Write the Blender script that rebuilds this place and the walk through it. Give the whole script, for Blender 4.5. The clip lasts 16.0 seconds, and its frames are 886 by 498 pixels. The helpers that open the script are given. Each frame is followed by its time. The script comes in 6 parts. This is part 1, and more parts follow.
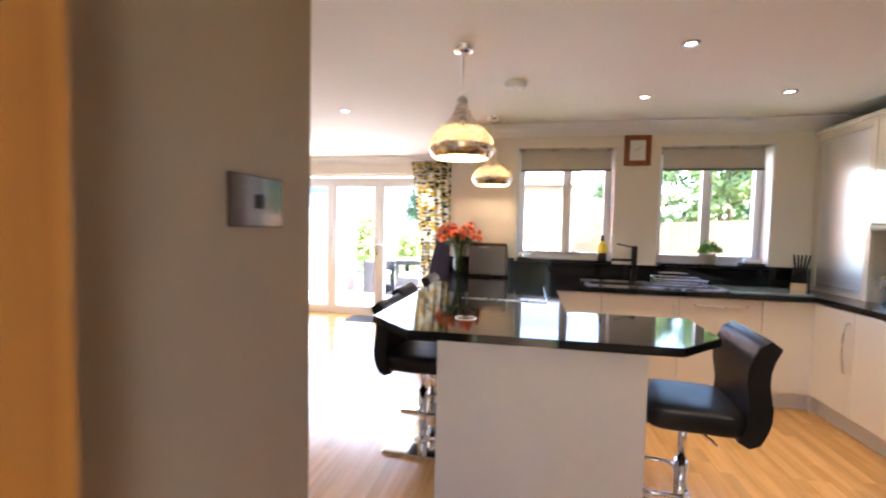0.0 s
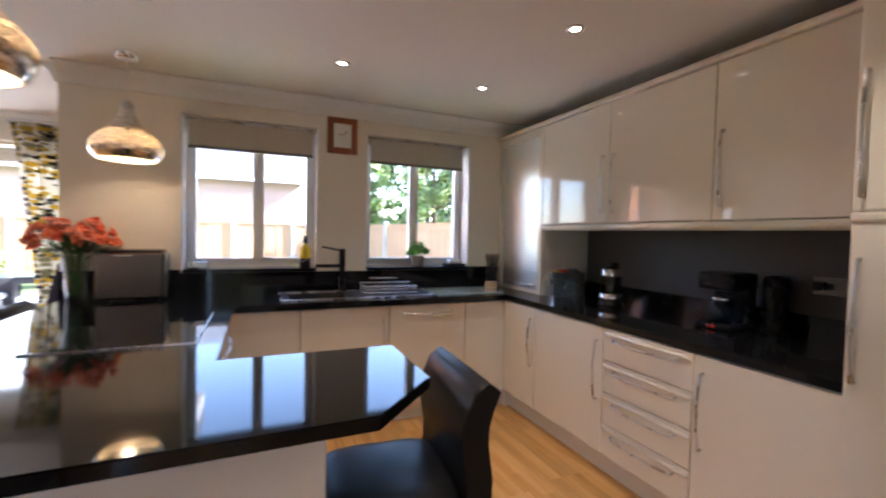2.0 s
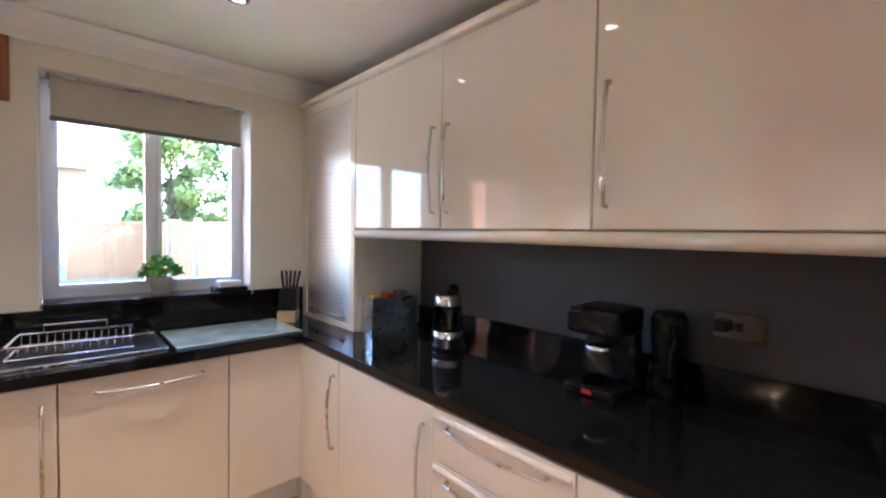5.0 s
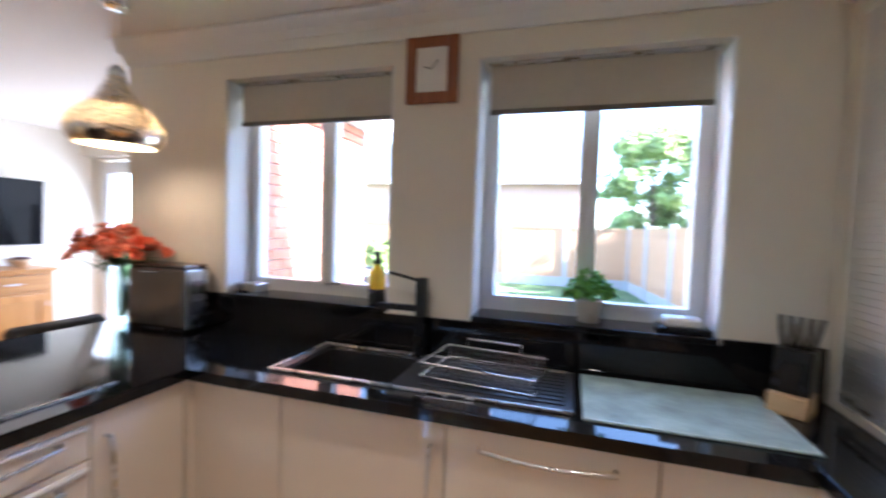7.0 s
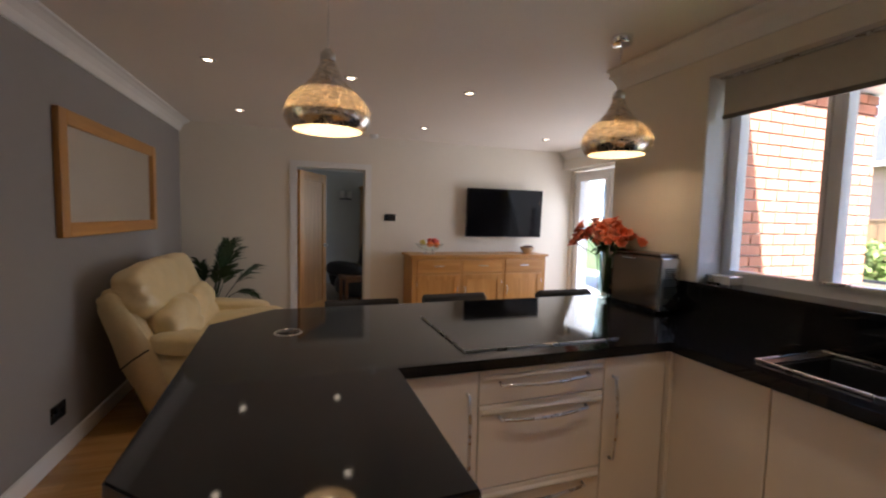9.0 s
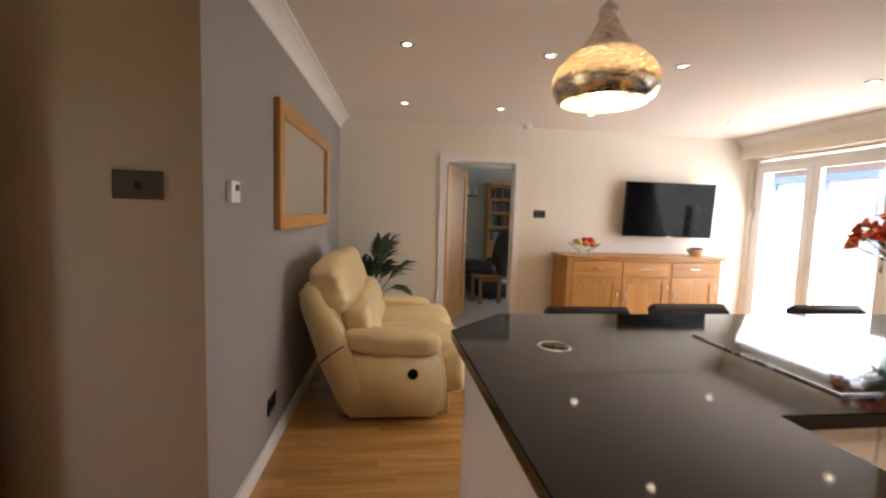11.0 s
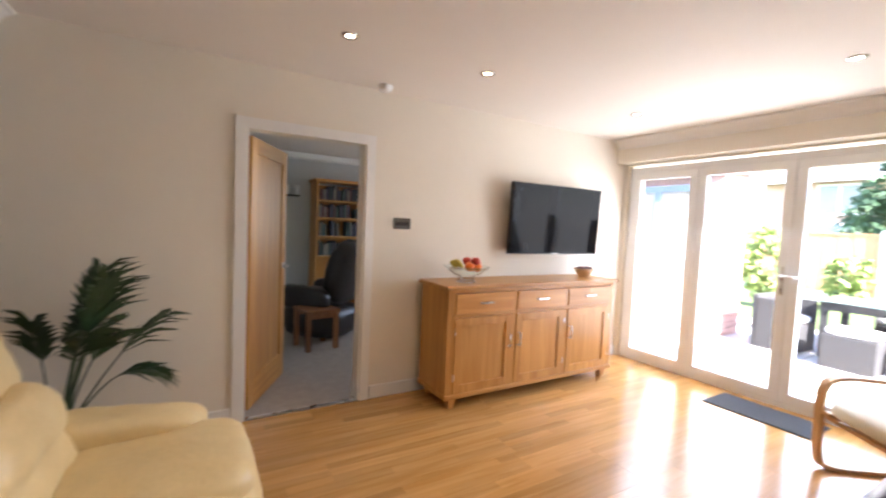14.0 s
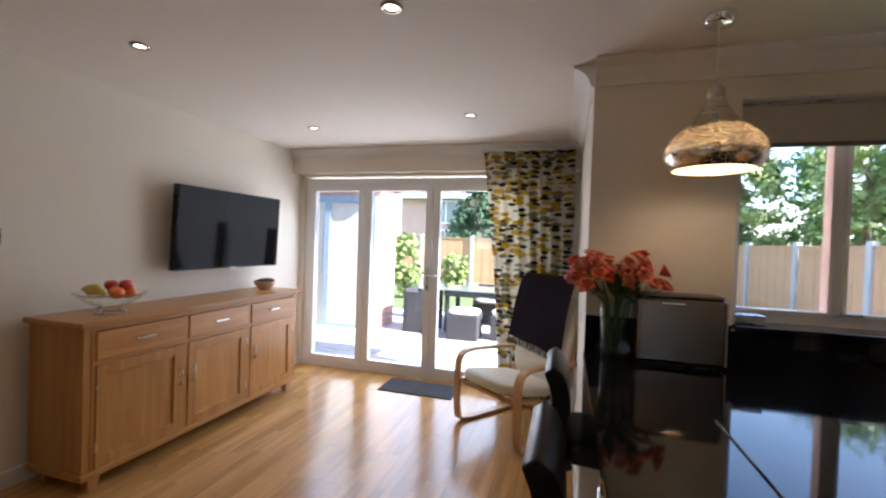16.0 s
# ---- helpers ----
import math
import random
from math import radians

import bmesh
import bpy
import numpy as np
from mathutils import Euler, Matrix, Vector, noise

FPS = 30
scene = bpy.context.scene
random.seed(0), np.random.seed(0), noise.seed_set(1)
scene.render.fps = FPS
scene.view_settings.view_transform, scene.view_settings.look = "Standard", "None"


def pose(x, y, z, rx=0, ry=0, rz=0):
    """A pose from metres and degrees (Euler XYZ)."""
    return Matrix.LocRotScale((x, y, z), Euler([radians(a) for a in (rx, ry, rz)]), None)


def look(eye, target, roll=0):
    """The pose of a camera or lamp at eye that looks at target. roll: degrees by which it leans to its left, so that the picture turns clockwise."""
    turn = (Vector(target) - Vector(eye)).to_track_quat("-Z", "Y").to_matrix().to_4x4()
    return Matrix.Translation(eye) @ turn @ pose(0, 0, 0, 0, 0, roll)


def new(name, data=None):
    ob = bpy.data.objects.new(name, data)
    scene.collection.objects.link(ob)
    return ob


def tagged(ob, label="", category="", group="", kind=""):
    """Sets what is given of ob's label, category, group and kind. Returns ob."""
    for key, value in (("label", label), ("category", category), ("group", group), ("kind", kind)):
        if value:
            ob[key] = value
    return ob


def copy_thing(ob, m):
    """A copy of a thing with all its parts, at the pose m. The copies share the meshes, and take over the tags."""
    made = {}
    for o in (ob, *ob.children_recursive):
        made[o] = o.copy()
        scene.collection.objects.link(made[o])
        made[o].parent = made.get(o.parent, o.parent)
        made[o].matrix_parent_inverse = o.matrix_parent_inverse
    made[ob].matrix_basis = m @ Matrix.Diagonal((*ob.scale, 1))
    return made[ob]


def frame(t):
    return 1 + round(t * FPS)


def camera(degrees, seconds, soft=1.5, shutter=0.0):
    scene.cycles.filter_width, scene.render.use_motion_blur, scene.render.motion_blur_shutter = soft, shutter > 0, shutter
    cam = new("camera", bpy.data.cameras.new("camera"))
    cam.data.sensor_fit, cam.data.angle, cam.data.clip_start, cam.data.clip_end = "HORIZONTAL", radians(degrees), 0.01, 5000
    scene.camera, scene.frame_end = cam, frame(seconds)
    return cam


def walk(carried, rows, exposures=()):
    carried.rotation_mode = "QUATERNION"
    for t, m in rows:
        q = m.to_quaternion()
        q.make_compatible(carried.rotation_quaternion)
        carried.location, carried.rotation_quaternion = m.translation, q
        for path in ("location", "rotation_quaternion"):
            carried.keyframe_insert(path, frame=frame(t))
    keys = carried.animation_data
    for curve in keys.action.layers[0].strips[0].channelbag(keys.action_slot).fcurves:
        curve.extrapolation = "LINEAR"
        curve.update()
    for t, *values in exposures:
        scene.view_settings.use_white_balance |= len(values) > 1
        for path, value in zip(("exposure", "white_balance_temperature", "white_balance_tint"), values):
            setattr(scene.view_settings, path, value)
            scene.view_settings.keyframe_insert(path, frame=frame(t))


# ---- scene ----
cam = camera(92.5, 16.0, soft=2.1, shutter=0.4)
PATH = [
    (0, (0.451, 0.904, 1.383), (0.05, 2.86, 1.279), 1.2),
    (0.5, (0.522, 1.149, 1.368), (0.334, 3.139, 1.285), 1.3),
    (1, (0.585, 1.365, 1.389), (0.723, 3.359, 1.303), 1.5),
    (1.5, (0.701, 1.604, 1.373), (1.203, 3.538, 1.297), 1.3),
    (2, (0.8, 1.751, 1.371), (1.598, 3.584, 1.303), 1.2),
    (2.5, (0.858, 1.881, 1.373), (2.036, 3.496, 1.322), 1.1),
    (3, (0.895, 1.922, 1.367), (2.34, 3.305, 1.329), 0.9),
    (5.5, (1.878, 2.766, 1.457), (3.14, 4.314, 1.357), 1.2),
    (6, (2.015, 3.038, 1.442), (2.81, 4.871, 1.351), 1.7),
    (6.5, (2.006, 3.245, 1.462), (2.298, 5.221, 1.356), 2.0),
    (7, (1.999, 3.409, 1.455), (1.422, 5.322, 1.359), 1.9),
    (7.5, (1.971, 3.369, 1.473), (0.746, 4.945, 1.342), 1.7),
    (8, (1.976, 3.287, 1.455), (0.352, 4.446, 1.315), 1.7),
    (8.5, (1.983, 3.19, 1.43), (0.191, 4.066, 1.285), 1.5),
    (9, (1.996, 3.125, 1.405), (0.115, 3.786, 1.256), 1.4),
    (9.5, (2.001, 3.073, 1.387), (0.067, 3.563, 1.237), 1.4),
    (10, (1.976, 3.002, 1.362), (-0.002, 3.26, 1.213), 1.4),
    (11.2, (1.40, 2.49, 1.358), (-0.575, 2.74, 1.19), 1.8),
    (12.5, (0.552, 2.705, 1.346), (-1.422, 2.976, 1.177), 1.9),
    (13, (0.192, 2.742, 1.344), (-1.768, 3.11, 1.194), 2.0),
    (13.5, (-0.071, 2.759, 1.405), (-1.956, 3.408, 1.243), 2.4),
    (14, (-0.287, 2.827, 1.388), (-2.0, 3.853, 1.275), 2.5),
    (14.5, (-0.409, 2.831, 1.435), (-1.822, 4.243, 1.345), 2.6),
    (15, (-0.474, 2.811, 1.435), (-1.515, 4.518, 1.383), 2.2),
    (15.5, (-0.469, 2.812, 1.449), (-1.235, 4.659, 1.411), 2.1),
    (16, (-0.458, 2.833, 1.439), (-1.016, 4.753, 1.407), 2.0),
]
EXPOSURES = [(0.0, 4.1, 5950, 17), (0.7, 3.7, 5900, 17), (1.0, 3.55, 5700, 17), (1.5, 3.35, 5700, 17), (3.0, 3.6, 5700, 17), (5.5, 4.05, 5300, 17), (7.0, 3.65, 5200, 15), (7.6, 3.1, 5550, 17), (8.5, 2.42, 5900, 17), (9.0, 2.42, 6150, 17), (10.0, 2.88, 6450, 16), (12.5, 4.0, 6600, 15), (13.5, 3.8, 6350, 16), (14.5, 3.38, 6100, 16), (15.3, 2.78, 5950, 15), (16.0, 2.45, 5850, 14)]
walk(cam, [(t, look(eye, target, roll)) for t, eye, target, roll in PATH], EXPOSURES)

# ---- world and light ----
world = bpy.data.worlds.new("world")
scene.world = world
world.use_nodes = True
wn = world.node_tree.nodes
sky = wn.new("ShaderNodeTexSky")
sky.sky_type, sky.sun_disc = "NISHITA", False
sky.sun_elevation, sky.sun_rotation = radians(39), radians(101)
world.node_tree.links.new(sky.outputs[0], wn["Background"].inputs[0])
wn["Background"].inputs[1].default_value = 0.15
sun = new("sun", bpy.data.lights.new("sun", "SUN"))
sun.data.energy, sun.data.angle, sun.data.color = 5.0, radians(0.6), (1.0, 0.95, 0.88)
sun.matrix_world = look((7.5, -1.5, 6.2), (0, 0, 0))

CEIL, XW, XE, YN, YP, YS, XC, XR, YH = 2.385, -3.37, 3.32, 5.16, 7.00, 1.86, -0.08, -0.35, 0.35
TOP = 0.905
SKEW = 0.085 / (XC - XW)


def south(x):
    """The feature wall runs slightly out of square: its face at x."""
    return YS + (XC - x) * SKEW


SOUTH_TURN = -math.degrees(math.atan(SKEW))



def window_light(name, x, y, z, w, h, watts):
    """An added area lamp that stands in for sky daylight at an opening."""
    lamp = new(name, bpy.data.lights.new(name, "AREA"))
    lamp.data.shape, lamp.data.size, lamp.data.size_y = "RECTANGLE", w, h
    lamp.data.energy, lamp.data.color = watts, (0.95, 0.98, 1.0)
    lamp.matrix_world = look((x, y, z), (x, y - 1, z - 0.4))
    return lamp


window_light("patio_daylight", -2.05, YP + 0.18, 1.1, 2.3, 1.8, 6.6)
# fill lamp added to brighten the lounge, at an invented opening out of view
window_light("lounge_fill", -5.3, 6.64, 1.5, 1.1, 1.1, 1.3)


# ---- materials ----
def mat(name, color, rough=0.5, metal=0.0, var=0.06, scale=6.0, bump=0.0, bscale=60.0, coat=0.0, alpha2=None, spec=0.5, rvar=0.06):
    """A procedural surface: base colour varied at two scales, with roughness variation and fine relief."""
    m = bpy.data.materials.new(name)
    m.use_nodes = True
    nt = m.node_tree
    p = nt.nodes["Principled BSDF"]
    p.inputs["Metallic"].default_value = metal
    p.inputs["Coat Weight"].default_value = coat
    p.inputs["Coat Roughness"].default_value = 0.04
    p.inputs["Specular IOR Level"].default_value = spec
    co = nt.nodes.new("ShaderNodeTexCoord")
    n1 = nt.nodes.new("ShaderNodeTexNoise")
    n1.inputs["Scale"].default_value, n1.inputs["Detail"].default_value = scale, 6
    n2 = nt.nodes.new("ShaderNodeTexNoise")
    n2.inputs["Scale"].default_value, n2.inputs["Detail"].default_value = scale * 9, 3
    nt.links.new(co.outputs["Object"], n1.inputs["Vector"])
    nt.links.new(co.outputs["Object"], n2.inputs["Vector"])
    add = nt.nodes.new("ShaderNodeMath")
    add.operation = "MULTIPLY_ADD"
    add.inputs[1].default_value = 0.4
    nt.links.new(n2.outputs["Fac"], add.inputs[0])
    nt.links.new(n1.outputs["Fac"], add.inputs[2])
    ramp = nt.nodes.new("ShaderNodeValToRGB")
    a, b = ramp.color_ramp.elements[0], ramp.color_ramp.elements[1]
    a.position, b.position = 0.45, 0.95
    dark = [c * (1 - var) for c in color]
    lite = alpha2 if alpha2 else [min(1, c * (1 + var)) for c in color]
    a.color, b.color = (*dark, 1), (*lite, 1)
    nt.links.new(add.outputs[0], ramp.inputs[0])
    nt.links.new(ramp.outputs[0], p.inputs["Base Color"])
    mr = nt.nodes.new("ShaderNodeMapRange")
    mr.inputs["To Min"].default_value, mr.inputs["To Max"].default_value = max(0.01, rough - rvar), min(1, rough + rvar)
    nt.links.new(n1.outputs["Fac"], mr.inputs["Value"])
    nt.links.new(mr.outputs[0], p.inputs["Roughness"])
    if bump:
        n3 = nt.nodes.new("ShaderNodeTexNoise")
        n3.inputs["Scale"].default_value, n3.inputs["Detail"].default_value = bscale, 5
        nt.links.new(co.outputs["Object"], n3.inputs["Vector"])
        bp = nt.nodes.new("ShaderNodeBump")
        bp.inputs["Strength"].default_value, bp.inputs["Distance"].default_value = bump, 0.01
        nt.links.new(n3.outputs["Fac"], bp.inputs["Height"])
        nt.links.new(bp.outputs[0], p.inputs["Normal"])
    return m


def wood(name, dark, lite, rough=0.4, axis=1, grain=1.0, coat=0.0, strips=0.0):
    """Wood with grain drawn out along one axis of the thing, and a shade of its own for each piece."""
    m = bpy.data.materials.new(name)
    m.use_nodes = True
    nt = m.node_tree
    p = nt.nodes["Principled BSDF"]
    p.inputs["Coat Weight"].default_value, p.inputs["Coat Roughness"].default_value = coat, 0.12
    co = nt.nodes.new("ShaderNodeTexCoord")
    info = nt.nodes.new("ShaderNodeObjectInfo")
    mp = nt.nodes.new("ShaderNodeMapping")
    sc = [14.0 * grain] * 3
    sc[axis] = 0.9 * grain
    mp.inputs["Scale"].default_value = sc
    shift = nt.nodes.new("ShaderNodeVectorMath")
    shift.operation = "MULTIPLY_ADD"
    shift.inputs[1].default_value = (31, 17, 23)
    nt.links.new(info.outputs["Random"], shift.inputs[0])
    nt.links.new(co.outputs["Object"], shift.inputs[2])
    nt.links.new(shift.outputs[0], mp.inputs["Vector"])
    n1 = nt.nodes.new("ShaderNodeTexNoise")
    n1.inputs["Scale"].default_value, n1.inputs["Detail"].default_value, n1.inputs["Distortion"].default_value = 1.6, 7, 0.8
    nt.links.new(mp.outputs[0], n1.inputs["Vector"])
    ramp = nt.nodes.new("ShaderNodeValToRGB")
    ramp.color_ramp.elements[0].position, ramp.color_ramp.elements[1].position = 0.32, 0.70
    ramp.color_ramp.elements[0].color, ramp.color_ramp.elements[1].color = (*dark, 1), (*lite, 1)
    nt.links.new(n1.outputs["Fac"], ramp.inputs[0])
    col = ramp.outputs[0]
    hsv = nt.nodes.new("ShaderNodeHueSaturation")
    mr = nt.nodes.new("ShaderNodeMapRange")
    mr.inputs["To Min"].default_value, mr.inputs["To Max"].default_value = 0.88, 1.12
    if strips:
        sep = nt.nodes.new("ShaderNodeSeparateXYZ")
        nt.links.new(co.outputs["Object"], sep.inputs[0])
        fx = nt.nodes.new("ShaderNodeMath")
        fx.operation = "DIVIDE"
        fx.inputs[1].default_value = strips
        nt.links.new(sep.outputs[0], fx.inputs[0])
        fl = nt.nodes.new("ShaderNodeMath")
        fl.operation = "FLOOR"
        nt.links.new(fx.outputs[0], fl.inputs[0])
        off = nt.nodes.new("ShaderNodeMath")
        off.operation = "MULTIPLY_ADD"
        off.inputs[1].default_value = 0.37
        nt.links.new(fl.outputs[0], off.inputs[0])
        yd = nt.nodes.new("ShaderNodeMath")
        yd.operation = "DIVIDE"
        yd.inputs[1].default_value = 0.62
        nt.links.new(sep.outputs[1], yd.inputs[0])
        nt.links.new(yd.outputs[0], off.inputs[2])
        fy = nt.nodes.new("ShaderNodeMath")
        fy.operation = "FLOOR"
        nt.links.new(off.outputs[0], fy.inputs[0])
        cmb = nt.nodes.new("ShaderNodeCombineXYZ")
        nt.links.new(fl.outputs[0], cmb.inputs[0])
        nt.links.new(fy.outputs[0], cmb.inputs[1])
        nt.links.new(info.outputs["Random"], cmb.inputs[2])
        wnz = nt.nodes.new("ShaderNodeTexWhiteNoise")
        nt.links.new(cmb.outputs[0], wnz.inputs["Vector"])
        nt.links.new(wnz.outputs["Value"], mr.inputs["Value"])
        mr.inputs["To Min"].default_value, mr.inputs["To Max"].default_value = 0.80, 1.12
    else:
        nt.links.new(info.outputs["Random"], mr.inputs["Value"])
    nt.links.new(mr.outputs[0], hsv.inputs["Value"])
    nt.links.new(col, hsv.inputs["Color"])
    nt.links.new(hsv.outputs[0], p.inputs["Base Color"])
    rr = nt.nodes.new("ShaderNodeMapRange")
    rr.inputs["To Min"].default_value, rr.inputs["To Max"].default_value = rough - 0.06, rough + 0.08
    nt.links.new(n1.outputs["Fac"], rr.inputs["Value"])
    nt.links.new(rr.outputs[0], p.inputs["Roughness"])
    bp = nt.nodes.new("ShaderNodeBump")
    bp.inputs["Strength"].default_value, bp.inputs["Distance"].default_value = 0.12, 0.002
    nt.links.new(n1.outputs["Fac"], bp.inputs["Height"])
    nt.links.new(bp.outputs[0], p.inputs["Normal"])
    return m


def glass(name, tint=(1, 1, 1), rough=0.0):
    m = bpy.data.materials.new(name)
    m.use_nodes = True
    nt = m.node_tree
    out = nt.nodes["Material Output"]
    nt.nodes.remove(nt.nodes["Principled BSDF"])
    tr, gl, mx, fr = (nt.nodes.new("ShaderNode" + k) for k in ("BsdfTransparent", "BsdfGlossy", "MixShader", "LayerWeight"))
    tr.inputs[0].default_value = (*tint, 1)
    gl.inputs["Roughness"].default_value = rough
    fr.inputs[0].default_value = 0.5
    pw, ma = nt.nodes.new("ShaderNodeMath"), nt.nodes.new("ShaderNodeMath")
    pw.operation, ma.operation = "POWER", "MULTIPLY_ADD"
    pw.inputs[1].default_value = 5.0
    ma.inputs[1].default_value, ma.inputs[2].default_value = 0.9, 0.035
    nt.links.new(fr.outputs["Facing"], pw.inputs[0])
    nt.links.new(pw.outputs[0], ma.inputs[0])
    nt.links.new(ma.outputs[0], mx.inputs[0])
    nt.links.new(tr.outputs[0], mx.inputs[1])
    nt.links.new(gl.outputs[0], mx.inputs[2])
    nt.links.new(mx.outputs[0], out.inputs[0])
    return m


def glow(name, color, strength):
    m = bpy.data.materials.new(name)
    m.use_nodes = True
    p = m.node_tree.nodes["Principled BSDF"]
    p.inputs["Base Color"].default_value = (*color, 1)
    p.inputs["Emission Color"].default_value = (*color, 1)
    p.inputs["Emission Strength"].default_value = strength
    return m


WALL = mat("cream_wall_paint", (0.80, 0.745, 0.645), 0.75, var=0.02, scale=2.0, bump=0.05, bscale=180)
GREY = mat("grey_wall_paint", (0.29, 0.27, 0.255), 0.7, var=0.03, scale=2.0, bump=0.05, bscale=180)
# grey wall paint again, with the hall's warm light put into the colour
HALLGREY = mat("warm_lit_grey_paint", (0.31, 0.225, 0.155), 0.7, var=0.03, scale=2.0, bump=0.05, bscale=180)
# darkened copy of the grey paint: the shade below the wall units is in the colour
SHADEGREY = mat("shaded_grey_paint", (0.095, 0.092, 0.094), 0.7, var=0.04, scale=2.0, bump=0.05, bscale=180)
CEILM = mat("white_ceiling_paint", (0.79, 0.735, 0.665), 0.8, var=0.015, scale=1.5, bump=0.04, bscale=160)
TRIM = mat("white_gloss_trim", (0.82, 0.81, 0.78), 0.3, var=0.02, scale=4.0)
UPVC = mat("white_upvc", (0.85, 0.86, 0.87), 0.25, var=0.015, scale=5.0)
GLOSS = mat("cream_gloss_door", (0.80, 0.73, 0.62), 0.055, var=0.015, scale=2.0, coat=0.25, rvar=0.015)
CARC = mat("cream_carcass", (0.74, 0.69, 0.61), 0.35, var=0.02, scale=3.0)
GRANITE = mat("black_granite", (0.005, 0.005, 0.0055), 0.06, var=0.3, scale=260.0, coat=0.0, alpha2=(0.011, 0.011, 0.012), rvar=0.012, spec=0.34)
STEEL = mat("brushed_steel", (0.62, 0.61, 0.59), 0.28, 1.0, var=0.06, scale=12.0)
CHROME = mat("polished_chrome", (0.85, 0.85, 0.86), 0.06, 1.0, var=0.02, scale=8.0, rvar=0.02)
FLOORM = wood("oak_floor", (0.46, 0.23, 0.062), (0.60, 0.335, 0.115), 0.22, 1, 1.0, 0.25, strips=0.063)
OAK = wood("golden_oak", (0.42, 0.18, 0.035), (0.57, 0.285, 0.072), 0.38, 2, 0.8, 0.1)
OAKH = wood("golden_oak_long", (0.42, 0.18, 0.035), (0.57, 0.285, 0.072), 0.38, 1, 0.8, 0.1)
# golden oak darkened for the hall door, which stands in shade
DOAK = wood("shaded_oak", (0.30, 0.105, 0.014), (0.40, 0.16, 0.026), 0.4, 2, 0.8, 0.1)
OAKX = wood("golden_oak_cross", (0.42, 0.18, 0.035), (0.57, 0.285, 0.072), 0.38, 0, 0.8, 0.1)
BLACKP = mat("black_plastic", (0.008, 0.008, 0.009), 0.28, var=0.15, scale=10.0, spec=0.3)
GLASS = glass("clear_glass")


# ---- building helpers ----
def box(bm, x0, y0, z0, x1, y1, z1, bevel=0.0, seg=2):
    r = bmesh.ops.create_cube(bm, size=1.0)
    vs = r["verts"]
    for v in vs:
        v.co = Vector(((x0 + x1) / 2 + v.co.x * (x1 - x0), (y0 + y1) / 2 + v.co.y * (y1 - y0), (z0 + z1) / 2 + v.co.z * (z1 - z0)))
    if bevel:
        es = list({e for v in vs for e in v.link_edges})
        bmesh.ops.bevel(bm, geom=es, offset=bevel, segments=seg, affect="EDGES", profile=0.5)
    return vs


def ring(bm, c, u, v, r, n, ry=None):
    return [bm.verts.new(c + u * (r * math.cos(2 * math.pi * k / n)) + v * ((ry or r) * math.sin(2 * math.pi * k / n))) for k in range(n)]


def skin(bm, rings, cap=True, closed=False):
    pairs = list(zip(rings, rings[1:])) + ([(rings[-1], rings[0])] if closed else [])
    for a, b in pairs:
        n = len(a)
        for k in range(n):
            f = bm.faces.new((a[k], a[(k + 1) % n], b[(k + 1) % n], b[k]))
            f.smooth = True
    if cap and not closed:
        bm.faces.new(list(reversed(rings[0])))
        bm.faces.new(rings[-1])


def tube(bm, pts, r, n=8, radii=None, flat=1.0):
    """A bar of round section along a line of points."""
    pts = [Vector(p) for p in pts]
    rings, prev = [], None
    for k, p in enumerate(pts):
        d = (pts[min(k + 1, len(pts) - 1)] - pts[max(k - 1, 0)]).normalized()
        if prev is None:
            u = d.orthogonal().normalized()
        else:
            u = (prev - d * prev.dot(d)).normalized()
        prev = u
        rr = radii[k] if radii else r
        rings.append(ring(bm, p, u, d.cross(u), rr, n, rr * flat))
    skin(bm, rings)


def lathe(bm, prof, n=24, cx=0.0, cy=0.0, cap=False):
    """Turns a profile of (radius, height) about the upright axis."""
    rings = [[bm.verts.new((cx + r * math.cos(2 * math.pi * k / n), cy + r * math.sin(2 * math.pi * k / n), z)) for k in range(n)] for r, z in prof]
    skin(bm, rings, cap)


def slab(bm, pts, z0, z1, bevel=0.0):
    """An upright prism over a polygon."""
    lo = [bm.verts.new((x, y, z0)) for x, y in pts]
    hi = [bm.verts.new((x, y, z1)) for x, y in pts]
    fs = [bm.faces.new(list(reversed(lo))), bm.faces.new(hi)]
    for k in range(len(pts)):
        j = (k + 1) % len(pts)
        fs.append(bm.faces.new((lo[k], lo[j], hi[j], hi[k])))
    bmesh.ops.recalc_face_normals(bm, faces=fs)
    if bevel:
        es = {e for f in fs[:2] for e in f.edges}
        bmesh.ops.bevel(bm, geom=list(es), offset=bevel, segments=2, affect="EDGES")


def part(name, bm, material, parent=None, label="", smooth=False):
    """One mesh object under a thing or a part."""
    me = bpy.data.meshes.new(name)
    bmesh.ops.recalc_face_normals(bm, faces=bm.faces)
    if smooth:
        for f in bm.faces:
            f.smooth = True
    bm.to_mesh(me)
    bm.free()
    me.materials.append(material)
    ob = new(name, me)
    ob.parent = parent
    if label:
        ob["label"] = label
    return ob


def thing(name, label, category, m=None, group="", kind=""):
    ob = new(name)
    ob.empty_display_size = 0.1
    if m is not None:
        ob.matrix_basis = m
    return tagged(ob, label, category, group, kind)


def boxes(*rows, bevel=0.0):
    bm = bmesh.new()
    for r in rows:
        box(bm, *r, bevel=bevel)
    return bm


def structure(name, bm, material, label, category):
    return tagged(part(name, bm, material), label, category, kind="structure")


